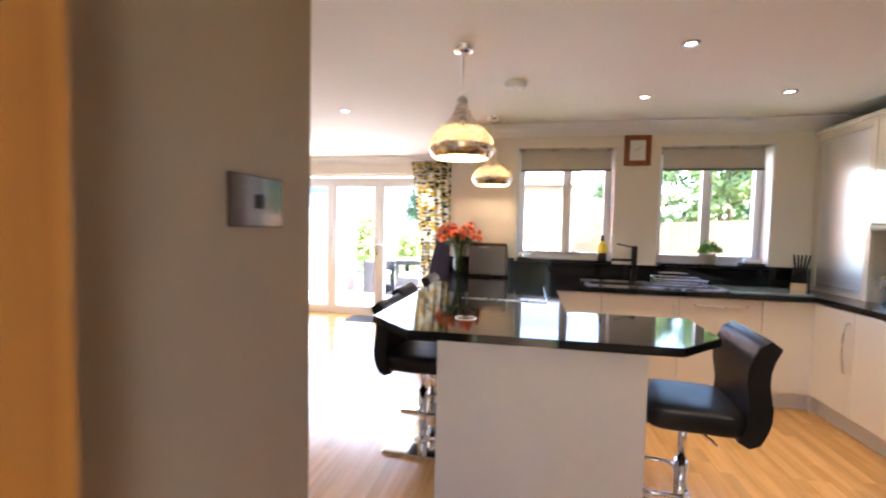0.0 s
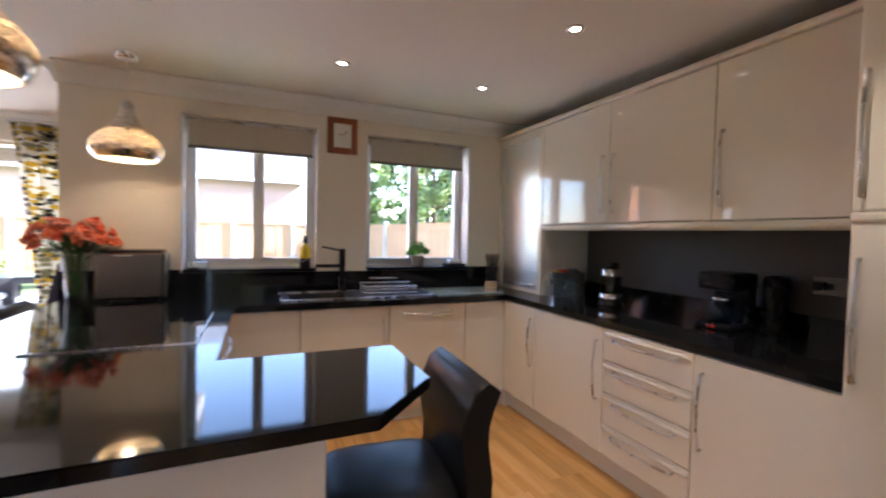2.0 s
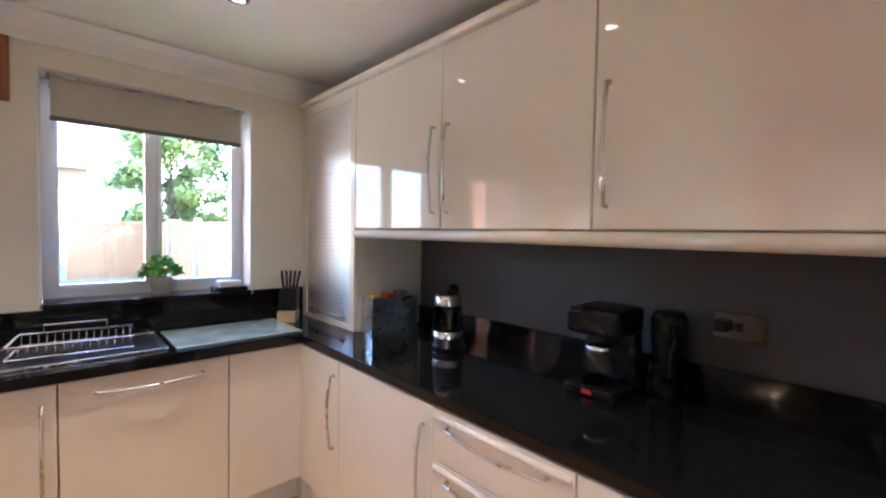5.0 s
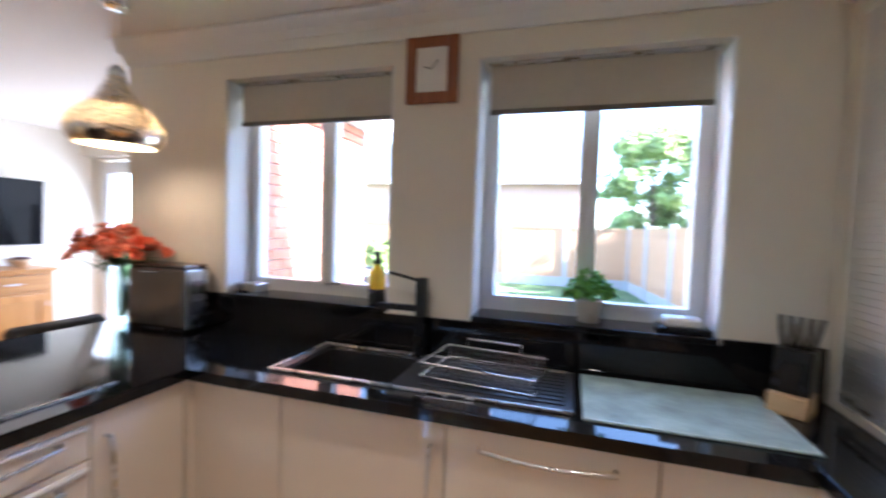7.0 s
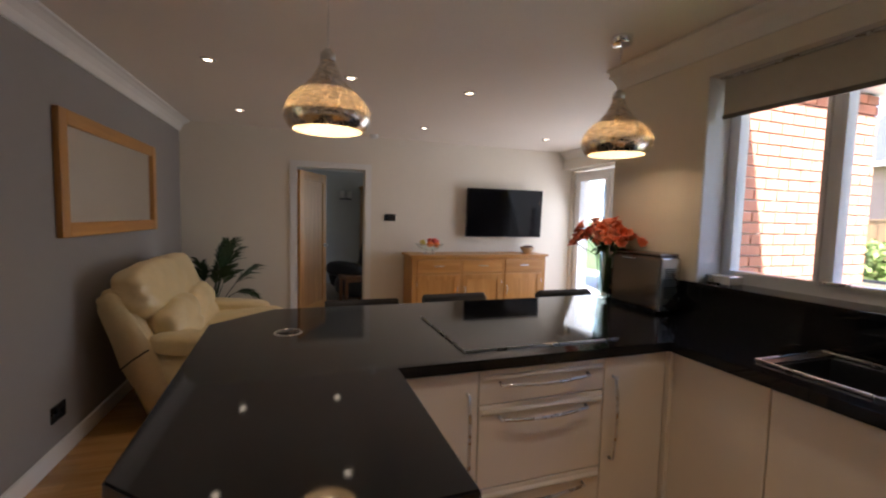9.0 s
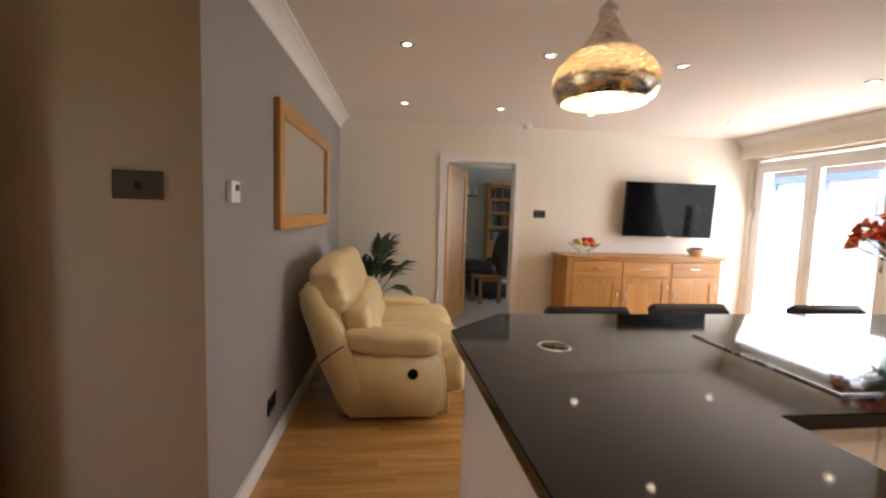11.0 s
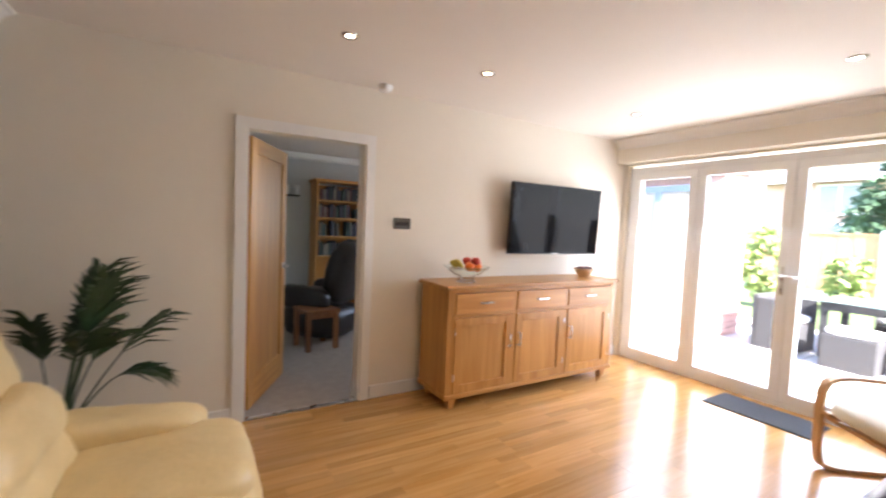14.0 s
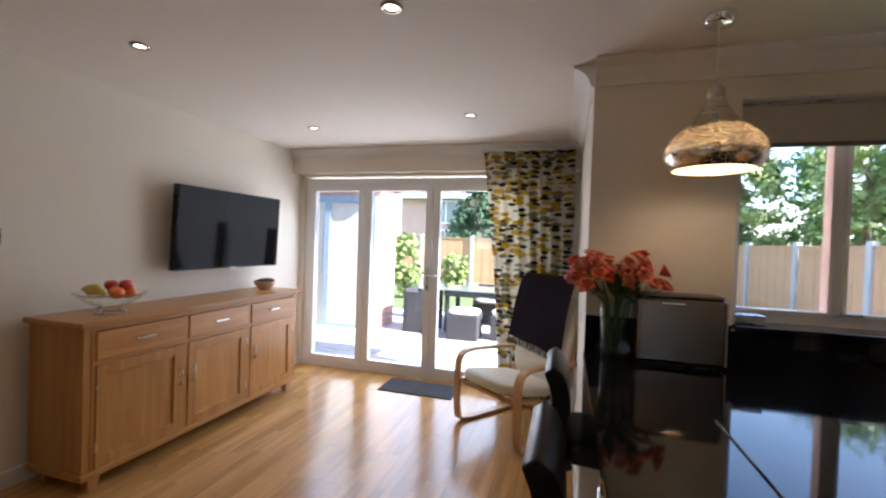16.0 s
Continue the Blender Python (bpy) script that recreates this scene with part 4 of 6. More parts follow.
for k in range(34):
    a, r = random.uniform(0, 6.28), 0.08 * math.sqrt(random.random())
    soft_box(bm, (r * math.cos(a), r * math.sin(a), 0.075 + 0.02 * (1 - r / 0.08) + random.uniform(-0.008, 0.01)), (0.03, 0.026, 0.024), 2.2, 2, (random.uniform(0, 90), 0, random.uniform(0, 180)))
o = part("nuts", bm, mat("chestnut_shell", (0.09, 0.025, 0.02), 0.4, var=0.3, scale=20.0), None)
o.location = (-3.14, 6.16, 0.945)
tagged(o, "heap of dark brown nuts in the bowl", "nuts", kind="stuff")


# ---- bar stools ----
def bar_stool(m, seat_z, label):
    s = thing("bar_stool", label, "bar stool", m, group="bar stools round the peninsula")
    # local: faces +x
    bm = bmesh.new()
    soft_box(bm, (0.0, 0, seat_z - 0.05), (0.40, 0.42, 0.11), 5.0, 8, None, 0.006)
    part("seat", bm, BLEATHER, s)
    bm = bmesh.new()
    prof = []
    for k in range(9):
        t = k / 8
        z = seat_z - 0.105 + t * 0.395
        prof.append((-0.185 - 0.055 * t - 0.02 * math.sin(t * 6.28), z))
    outer = [(x - 0.038, z) for x, z in prof]
    inner = [(x + 0.038, z) for x, z in prof]
    loop = inner + [(prof[-1][0], prof[-1][1] + 0.028)] + outer[::-1] + [(prof[0][0], prof[0][1] - 0.02)]
    rings = []
    for y, sh in ((-0.208, 0.9), (-0.195, 1.0), (0.195, 1.0), (0.208, 0.9)):
        cz = seat_z + 0.03
        rings.append([bm.verts.new((x, y, cz + (z - cz) * (1 if sh == 1.0 else 0.985))) for x, z in loop])
    skin(bm, rings)
    part("backrest", bm, BLEATHER, s)
    bm = bmesh.new()
    tube(bm, [(0, 0, 0.012), (0, 0, 0.34)], 0.028, 16)
    tube(bm, [(0, 0, 0.34), (0, 0, seat_z - 0.10)], 0.02, 16)
    part("pole", bm, CHROME, s)
    bm = bmesh.new()
    lathe(bm, [(0.0, 0.055), (0.03, 0.05), (0.045, 0.028), (0.05, 0.02)], 20)
    part("collar", bm, CHROME, s)
    part("base_plate", boxes((-0.2, -0.2, 0.0, 0.2, 0.2, 0.02), bevel=0.006), CHROME, s)
    bm = bmesh.new()
    tube(bm, [(0.0, 0.0, 0.25), (0.0, -0.12, 0.25), (0.03, -0.15, 0.25), (0.17, -0.15, 0.25), (0.19, -0.13, 0.25), (0.19, 0.13, 0.25), (0.17, 0.15, 0.25), (0.03, 0.15, 0.25), (0.0, 0.12, 0.25), (0, 0, 0.25)], 0.011, 10)
    part("footrest", bm, CHROME, s)
    bm = bmesh.new()
    tube(bm, [(0, 0.02, seat_z - 0.115), (-0.06, 0.17, seat_z - 0.12), (-0.07, 0.22, seat_z - 0.125)], 0.005)
    part("lever", bm, CHROME, s)
    part("seat_plate", boxes((-0.08, -0.08, seat_z - 0.115, 0.08, 0.08, seat_z - 0.10)), BLACKP, s)
    return s


SL = "black leather bar stool on a chrome pole and square base"
for x, y, yaw in ((-0.19, 3.49, -1), (-0.265, 4.09, 0), (-0.25, 4.90, 0)):
    bar_stool(pose(x, y, 0, 0, 0, yaw), 0.605, SL)
bar_stool(pose(1.16, 2.98, 0, 0, 0, 176), 0.648, "black leather bar stool raised at the peninsula end")


# ---- bentwood armchair ----
BENT = wood("pale_birch", (0.50, 0.28, 0.11), (0.64, 0.40, 0.19), 0.35, 2, 0.8, 0.1)
CREAM = mat("cream_cushion", (0.72, 0.66, 0.52), 0.6, var=0.05, scale=6.0, bump=0.2, bscale=120)
THROW = mat("dark_purple_wool", (0.022, 0.010, 0.024), 0.95, var=0.3, scale=30.0, bump=0.6, bscale=160)


def strip(bm, pts, w, t, y=0.0):
    """A bent flat bar of width w across x and thickness t, following points (x, y, z)."""
    pts = [Vector(p) for p in pts]
    rings = []
    for k, p in enumerate(pts):
        d = (pts[min(k + 1, len(pts) - 1)] - pts[max(k - 1, 0)]).normalized()
        u = Vector((1, 0, 0))
        v = d.cross(u).normalized()
        rings.append([bm.verts.new(p + u * a * w / 2 + v * b * t / 2) for a, b in ((-1, -1), (1, -1), (1, 1), (-1, 1))])
    skin(bm, rings)
    for f in bm.faces:
        f.smooth = False


def smooth_line(pts, n=5):
    out = []
    for k in range(len(pts) - 1):
        p0, p1, p2, p3 = (Vector(pts[max(0, min(len(pts) - 1, j))]) for j in (k - 1, k, k + 1, k + 2))
        for j in range(n):
            t = j / n
            out.append(0.5 * ((2 * p1) + (p2 - p0) * t + (2 * p0 - 5 * p1 + 4 * p2 - p3) * t * t + (3 * p1 - p0 - 3 * p2 + p3) * t ** 3))
    out.append(Vector(pts[-1]))
    return out


ac = thing("armchair", "bentwood armchair with cream cushion and dark purple throw", "armchair", pose(-0.99, 5.93, 0, 0, 0, -38))
for sx in (-0.33, 0.33):
    bm = bmesh.new()
    strip(bm, smooth_line([(sx, 0.74, 0.022), (sx, 0.35, 0.016), (sx, 0.06, 0.022), (sx, 0.0, 0.09), (sx, -0.01, 0.34), (sx, 0.0, 0.50), (sx, 0.06, 0.565), (sx, 0.22, 0.575), (sx, 0.45, 0.56), (sx, 0.62, 0.55)]), 0.06, 0.022)
    part("arm_frame", bm, BENT, ac)
    x2 = sx * 0.82
    bm = bmesh.new()
    strip(bm, smooth_line([(x2, -0.02, 0.37), (x2, 0.25, 0.31), (x2, 0.48, 0.27), (x2, 0.58, 0.36), (x2, 0.68, 0.70), (x2, 0.80, 1.04)]), 0.045, 0.022)
    part("seat_rail", bm, BENT, ac)
for y, z in ((0.03, 0.335), (0.70, 0.045)):
    part("cross_rail", boxes((-0.31, y - 0.02, z - 0.012, 0.31, y + 0.02, z + 0.012), bevel=0.003), BENT, ac)
bm = bmesh.new()
soft_box(bm, (0, 0.24, 0.385), (0.56, 0.60, 0.11), 4.0, 9, (-9, 0, 0), 0.012)
part("seat_cushion", bm, CREAM, ac)
bm = bmesh.new()
soft_box(bm, (0, 0.66, 0.735), (0.56, 0.11, 0.80), 4.0, 9, (-17, 0, 0), 0.012)
part("back_cushion", bm, CREAM, ac)
bm = bmesh.new()
soft_box(bm, (0, 0.74, 1.06), (0.52, 0.12, 0.18), 3.0, 7, (-17, 0, 0), 0.01)
part("head_cushion", bm, CREAM, ac)
th = new("throw_blanket")
th.matrix_basis = ac.matrix_basis
bm = bmesh.new()
nx, ny = 26, 34
grid = []
line = smooth_line([(0, 0.555, 0.66), (0, 0.59, 0.82), (0, 0.64, 1.0), (0, 0.70, 1.14), (0, 0.78, 1.195), (0, 0.85, 1.15), (0, 0.835, 0.98), (0, 0.80, 0.80)], 5)
for i in range(nx):
    row2 = []
    for j, p in enumerate(line):
        u = i / (nx - 1)
        x = -0.33 + 0.57 * u
        nz = noise.noise(Vector((x * 6, p.z * 5, p.y * 5)))
        drop = -0.07 * u + 0.03 * nz if j < 6 else 0
        row2.append(bm.verts.new((x + 0.015 * nz, p.y - 0.012 - 0.018 * nz, p.z + drop * (1 - j / 6 if j < 6 else 0))))
    grid.append(row2)
for i in range(nx - 1):
    for j in range(len(line) - 1):
        f = bm.faces.new((grid[i][j], grid[i + 1][j], grid[i + 1][j + 1], grid[i][j + 1]))
        f.smooth = True
bmesh.ops.solidify(bm, geom=list(bm.faces), thickness=0.012)
part("blanket", bm, THROW, th)
bm = bmesh.new()
for k in range(30):
    x = -0.33 + 0.57 * k / 29
    z = 0.66 - 0.07 * k / 29
    tube(bm, [(x, 0.545, z + 0.02), (x + random.uniform(-0.012, 0.012), 0.535, z - 0.03), (x + random.uniform(-0.02, 0.02), 0.53, z - 0.06)], 0.004, 5)
part("fringe", bm, THROW, th)
tagged(th, "dark purple knitted throw draped over the armchair back", "blanket")

tagged(part("door_mat", boxes((-2.15, 6.56, 0.0, -1.42, 6.93, 0.010), bevel=0.003), mat("charcoal_mat", (0.055, 0.058, 0.062), 0.95, var=0.25, scale=60.0, bump=0.8, bscale=400)), "charcoal grey ribbed door mat by the patio doors", "door mat")


# ---- curtain ----
def curtain_mat():
    m = bpy.data.materials.new("printed_curtain_cotton")
    m.use_nodes = True
    nt = m.node_tree
    p = nt.nodes["Principled BSDF"]
    p.inputs["Roughness"].default_value = 0.9
    co = nt.nodes.new("ShaderNodeTexCoord")
    layers = []
    base = None
    for k, (sx, sz, off, colors, size) in enumerate(((9.0, 21.0, 0.0, ((0.46, 0.32, 0.03), (0.24, 0.23, 0.13), (0.52, 0.36, 0.04)), 0.50), (10.0, 21.0, 3.7, ((0.02, 0.02, 0.02), (0.035, 0.033, 0.026), (0.16, 0.15, 0.11)), 0.38))):
        mp = nt.nodes.new("ShaderNodeMapping")
        mp.inputs["Scale"].default_value = (sx, 0.0, sz)
        mp.inputs["Location"].default_value = (off, 0, off * 1.7)
        nt.links.new(co.outputs["Object"], mp.inputs["Vector"])
        vo = nt.nodes.new("ShaderNodeTexVoronoi")
        vo.inputs["Scale"].default_value, vo.inputs["Randomness"].default_value = 1.0, 0.55
        nt.links.new(mp.outputs[0], vo.inputs["Vector"])
        lt = nt.nodes.new("ShaderNodeMath")
        lt.operation = "LESS_THAN"
        lt.inputs[1].default_value = size
        nt.links.new(vo.outputs["Distance"], lt.inputs[0])
        sep = nt.nodes.new("ShaderNodeSeparateColor")
        nt.links.new(vo.outputs["Color"], sep.inputs[0])
        rp = nt.nodes.new("ShaderNodeValToRGB")
        rp.color_ramp.interpolation = "CONSTANT"
        rp.color_ramp.elements[0].color = (*colors[0], 1)
        rp.color_ramp.elements[1].position, rp.color_ramp.elements[1].color = 0.4, (*colors[1], 1)
        e = rp.color_ramp.elements.new(0.7)
        e.color = (*colors[2], 1)
        nt.links.new(sep.outputs[0], rp.inputs[0])
        keep = nt.nodes.new("ShaderNodeMath")
        keep.operation = "LESS_THAN"
        keep.inputs[1].default_value = 0.92 if k == 0 else 0.74
        nt.links.new(sep.outputs[1], keep.inputs[0])
        both = nt.nodes.new("ShaderNodeMath")
        both.operation = "MULTIPLY"
        nt.links.new(lt.outputs[0], both.inputs[0])
        nt.links.new(keep.outputs[0], both.inputs[1])
        layers.append((both.outputs[0], rp.outputs[0]))
    prev = None
    for fac, col in layers:
        mx = nt.nodes.new("ShaderNodeMix")
        mx.data_type = "RGBA"
        nt.links.new(fac, mx.inputs[0])
        if prev is None:
            mx.inputs[6].default_value = (0.68, 0.64, 0.54, 1)
        else:
            nt.links.new(prev, mx.inputs[6])
        nt.links.new(col, mx.inputs[7])
        prev = mx.outputs[2]
    nt.links.new(prev, p.inputs["Base Color"])
    return m


cur = thing("curtain", "long cotton curtain printed with yellow and black leaf shapes", "curtain", pose(-0.80, YP - 0.22, 0))
bm = bmesh.new()
nu, nv = 110, 26
grid = []
for i in range(nu):
    u = i / (nu - 1)
    col2 = []
    for j in range(nv):
        v = j / (nv - 1)
        z = 0.02 + v * 2.28
        half = 0.315 + 0.105 * v ** 1.5
        x = 0.40 - (1 - u) * 2 * half
        fold = 0.035 * math.sin(u * 44 + 0.8 * math.sin(u * 9 + v)) * (0.75 + 0.25 * (1 - v)) + 0.012 * math.sin(u * 17 + v * 2)
        col2.append(bm.verts.new((x, fold, z)))
    grid.append(col2)
for i in range(nu - 1):
    for j in range(nv - 1):
        f = bm.faces.new((grid[i][j], grid[i + 1][j], grid[i + 1][j + 1], grid[i][j + 1]))
        f.smooth = True
bmesh.ops.solidify(bm, geom=list(bm.faces), thickness=0.003)
part("fabric", bm, curtain_mat(), cur)
bm = bmesh.new()
tube(bm, [(-0.46, 0.02, 2.315), (0.42, 0.02, 2.315)], 0.012, 10)
part("track", bm, UPVC, cur)


# ---- pendants, downlights, alarms ----
def mosaic():
    m = bpy.data.materials.new("silver_mosaic_glass")
    m.use_nodes = True
    nt = m.node_tree
    p = nt.nodes["Principled BSDF"]
    p.inputs["Metallic"].default_value, p.inputs["Roughness"].default_value = 1.0, 0.2
    co = nt.nodes.new("ShaderNodeTexCoord")
    vo = nt.nodes.new("ShaderNodeTexVoronoi")
    vo.inputs["Scale"].default_value = 40
    mp = nt.nodes.new("ShaderNodeMapping")
    mp.inputs["Scale"].default_value = (1.0, 1.0, 2.4)
    nt.links.new(co.outputs["Object"], mp.inputs["Vector"])
    nt.links.new(mp.outputs[0], vo.inputs["Vector"])
    ve = nt.nodes.new("ShaderNodeTexVoronoi")
    ve.feature = "DISTANCE_TO_EDGE"
    ve.inputs["Scale"].default_value = 40
    nt.links.new(mp.outputs[0], ve.inputs["Vector"])
    rp = nt.nodes.new("ShaderNodeValToRGB")
    rp.color_ramp.elements[0].color, rp.color_ramp.elements[1].color = (0.58, 0.53, 0.45, 1), (0.95, 0.92, 0.87, 1)
    sep = nt.nodes.new("ShaderNodeSeparateColor")
    nt.links.new(vo.outputs["Color"], sep.inputs[0])
    nt.links.new(sep.outputs[0], rp.inputs[0])
    nt.links.new(rp.outputs[0], p.inputs["Base Color"])
    bp = nt.nodes.new("ShaderNodeBump")
    bp.inputs["Strength"].default_value, bp.inputs["Distance"].default_value = 0.9, 0.006
    nt.links.new(sep.outputs[1], bp.inputs["Height"])
    nt.links.new(bp.outputs[0], p.inputs["Normal"])
    tl = nt.nodes.new("ShaderNodeBsdfTranslucent")
    tl.inputs[0].default_value = (0.85, 0.68, 0.42, 1)
    lt = nt.nodes.new("ShaderNodeMath")
    lt.operation = "LESS_THAN"
    lt.inputs[1].default_value = 0.026
    nt.links.new(ve.outputs["Distance"], lt.inputs[0])
    mx = nt.nodes.new("ShaderNodeMixShader")
    nt.links.new(lt.outputs[0], mx.inputs[0])
    nt.links.new(p.outputs[0], mx.inputs[1])
    nt.links.new(tl.outputs[0], mx.inputs[2])
    nt.links.new(mx.outputs[0], nt.nodes["Material Output"].inputs[0])
    return m


MOS = mosaic()
INNER = mat("cream_shade_lining", (0.85, 0.74, 0.55), 0.6, var=0.02)
BULB = glow("warm_bulb_glass", (1.0, 0.74, 0.42), 3.5)


def pendant(x, y):
    p = thing("pendant_lamp", "teardrop pendant lamp of silver mosaic glass, switched on", "pendant lamp", pose(x, y, 1.765), group="pendants over the peninsula")
    prof = [(0.150, 0.0), (0.164, 0.012), (0.179, 0.04), (0.184, 0.065), (0.178, 0.095), (0.160, 0.125), (0.128, 0.158), (0.094, 0.188), (0.066, 0.22), (0.046, 0.255), (0.034, 0.285), (0.030, 0.30)]
    bm = bmesh.new()
    lathe(bm, prof, 40)
    part("shade", bm, MOS, p, "silver mosaic glass")
    bm = bmesh.new()
    lathe(bm, [(r - 0.004, z + 0.001) for r, z in prof[:2]] + [(r - 0.007, z) for r, z in prof[2:4]], 40)
    part("shade_lip", bm, INNER, p, "cream glowing lip")
    bm = bmesh.new()
    lathe(bm, [(r - 0.006, z) for r, z in prof[6:]], 40)
    part("neck_lining", bm, INNER, p)
    bm = bmesh.new()
    lathe(bm, [(0.0, 0.345), (0.012, 0.345), (0.02, 0.335), (0.031, 0.325), (0.033, 0.295), (0.0, 0.295)], 24)
    part("cap", bm, STEEL, p)
    bm = bmesh.new()
    tube(bm, [(0, 0, 0.34), (0, 0, CEIL - 1.765 - 0.025)], 0.003, 8)
    part("flex", bm, TRIM, p, "thin clear flex")
    bm = bmesh.new()
    h = CEIL - 1.765
    lathe(bm, [(0.0, h - 0.045), (0.045, h - 0.043), (0.055, h - 0.035), (0.058, h - 0.0005)], 28)
    part("ceiling_rose", bm, CHROME, p)
    bm = bmesh.new()
    bmesh.ops.create_uvsphere(bm, u_segments=16, v_segments=10, radius=0.032)
    b = part("bulb", bm, BULB, p, "glowing warm bulb")
    b.location.z = 0.12
    lamp = new("pendant_glow", bpy.data.lights.new("pendant_glow", "POINT"))
    lamp.data.energy, lamp.data.color, lamp.data.shadow_soft_size = 0.34, (1.0, 0.74, 0.46), 0.03
    lamp.location = (x, y, 1.765 + 0.06)
    return p


pendant(0.06, 3.262)
pendant(0.095, 4.775)

SPOTLENS = glow("downlight_lens", (1.0, 0.84, 0.6), 2.0)
RIMM = mat("satin_nickel_rim", (0.42, 0.39, 0.35), 0.25, 1.0, var=0.06, scale=20.0)


def downlight(x, y, watts=0.9):
    d = thing("downlight", "round recessed ceiling downlight with a chrome rim, switched on", "downlight", pose(x, y, CEIL), group="ceiling downlights")
    bm = bmesh.new()
    lathe(bm, [(0.024, -0.001), (0.027, -0.006), (0.038, -0.010), (0.046, -0.006), (0.047, -0.0005)], 24)
    part("rim", bm, RIMM, d)
    bm = bmesh.new()
    lathe(bm, [(0.0, -0.004), (0.025, -0.004), (0.025, -0.001), (0.0, -0.001)], 20)
    part("lens", bm, SPOTLENS, d, "glowing lens")
    lamp = new("downlight_beam", bpy.data.lights.new("downlight_beam", "SPOT"))
    lamp.data.energy, lamp.data.color, lamp.data.spot_size, lamp.data.spot_blend, lamp.data.shadow_soft_size = watts, (1.0, 0.83, 0.62), radians(88), 1.0, 0.03
    lamp.matrix_world = pose(x, y, CEIL - 0.02)


for x in (1.255, 2.205):
    for y in (4.36, 3.425, 2.49):
        downlight(x, y, 3.2)
for y in (2.63, 3.56, 4.48, 6.03):
    downlight(-2.58, y)
for y in (2.60, 3.51, 4.43, 5.90):
    downlight(-1.175, y)


def alarm(x, y, r, label):
    a = thing("smoke_alarm", label, "smoke alarm", pose(x, y, CEIL))
    bm = bmesh.new()
    lathe(bm, [(0.0, -0.042), (r * 0.7, -0.042), (r * 0.9, -0.034), (r, -0.015), (r, -0.0005)], 28)
    part("body", bm, UPVC, a)
    bm = bmesh.new()
    lathe(bm, [(r * 0.30, -0.0425), (r * 0.45, -0.046), (r * 0.6, -0.0425)], 20)
    part("vent_ring", bm, TRIM, a)


alarm(0.32, 3.92, 0.075, "white round heat alarm on the ceiling")
alarm(-3.24, 4.045, 0.055, "small white round smoke alarm on the ceiling")


# ---- switches and sockets ----
def plate(name, label, m, w, h, material, keys, key_mat):
    s = thing(name, label, "switch" if "switch" in name else "socket", m)
    part("face_plate", boxes((-w / 2, -0.008, -h / 2, w / 2, 0, h / 2), bevel=0.003), material, s)
    for k in range(keys):
        x = (k - (keys - 1) / 2) * (w * 0.8 / keys)
        part("rocker", boxes((x - 0.010, -0.013, -0.014, x + 0.010, -0.008, 0.014), bevel=0.002), key_mat, s)
    return s


DNICK = mat("polished_dark_nickel", (0.17, 0.15, 0.14), 0.09, 1.0, var=0.05, rvar=0.02)
NICK = mat("black_nickel", (0.10, 0.095, 0.09), 0.22, 1.0, var=0.05)
plate("light_switch", "black nickel four-gang light switch on the cream wall", pose(XW, 4.28, 1.385, 0, 0, 90), 0.145, 0.088, NICK, 4, BLACKP)
plate("light_switch", "polished metal light switch on the grey hall wall", pose(XC, 1.65, 1.425, 0, 0, 90), 0.165, 0.10, DNICK, 1, BLACKP)
plate("wall_socket", "black double wall socket low on the grey wall", pose(-0.86, south(-0.86), 0.275, 0, 0, 180 + SOUTH_TURN), 0.146, 0.09, BLACKP, 2, BLACKP)
ws = plate("wall_socket", "black nickel double socket with a black plug", pose(XE - 0.006, 2.86, 1.16, 0, 0, -90), 0.146, 0.09, NICK, 1, BLACKP)
part("plug", boxes((-0.065, -0.040, -0.022, -0.025, -0.0085, 0.020), bevel=0.008), BLACKP, ws, "black three-pin plug")
thm = thing("thermostat", "small white digital room thermostat on the grey wall", "thermostat", pose(-0.32, south(-0.32), 1.42, 0, 0, 180 + SOUTH_TURN))
part("body", boxes((-0.045, -0.025, -0.045, 0.045, 0, 0.045), bevel=0.005), UPVC, thm)
part("display", boxes((-0.012, -0.0265, 0.005, 0.03, -0.0245, 0.03)), mat("lcd_grey", (0.12, 0.13, 0.12), 0.2), thm)


# ---- palm in the corner ----
LEAF = mat("palm_leaf", (0.02, 0.048, 0.014), 0.4, var=0.35, scale=12.0)
palm = thing("potted_palm", "dark green potted palm in the corner behind the sofa", "plant", pose(-2.95, 2.28, 0))
bm = bmesh.new()
lathe(bm, [(0.0, 0.0), (0.11, 0.0), (0.115, 0.02), (0.15, 0.27), (0.158, 0.28), (0.158, 0.30), (0.142, 0.30), (0.135, 0.26), (0.0, 0.26)], 28)
part("pot", bm, mat("white_ceramic_pot", (0.68, 0.67, 0.65), 0.3, var=0.03), palm)
rng = random.Random(5)


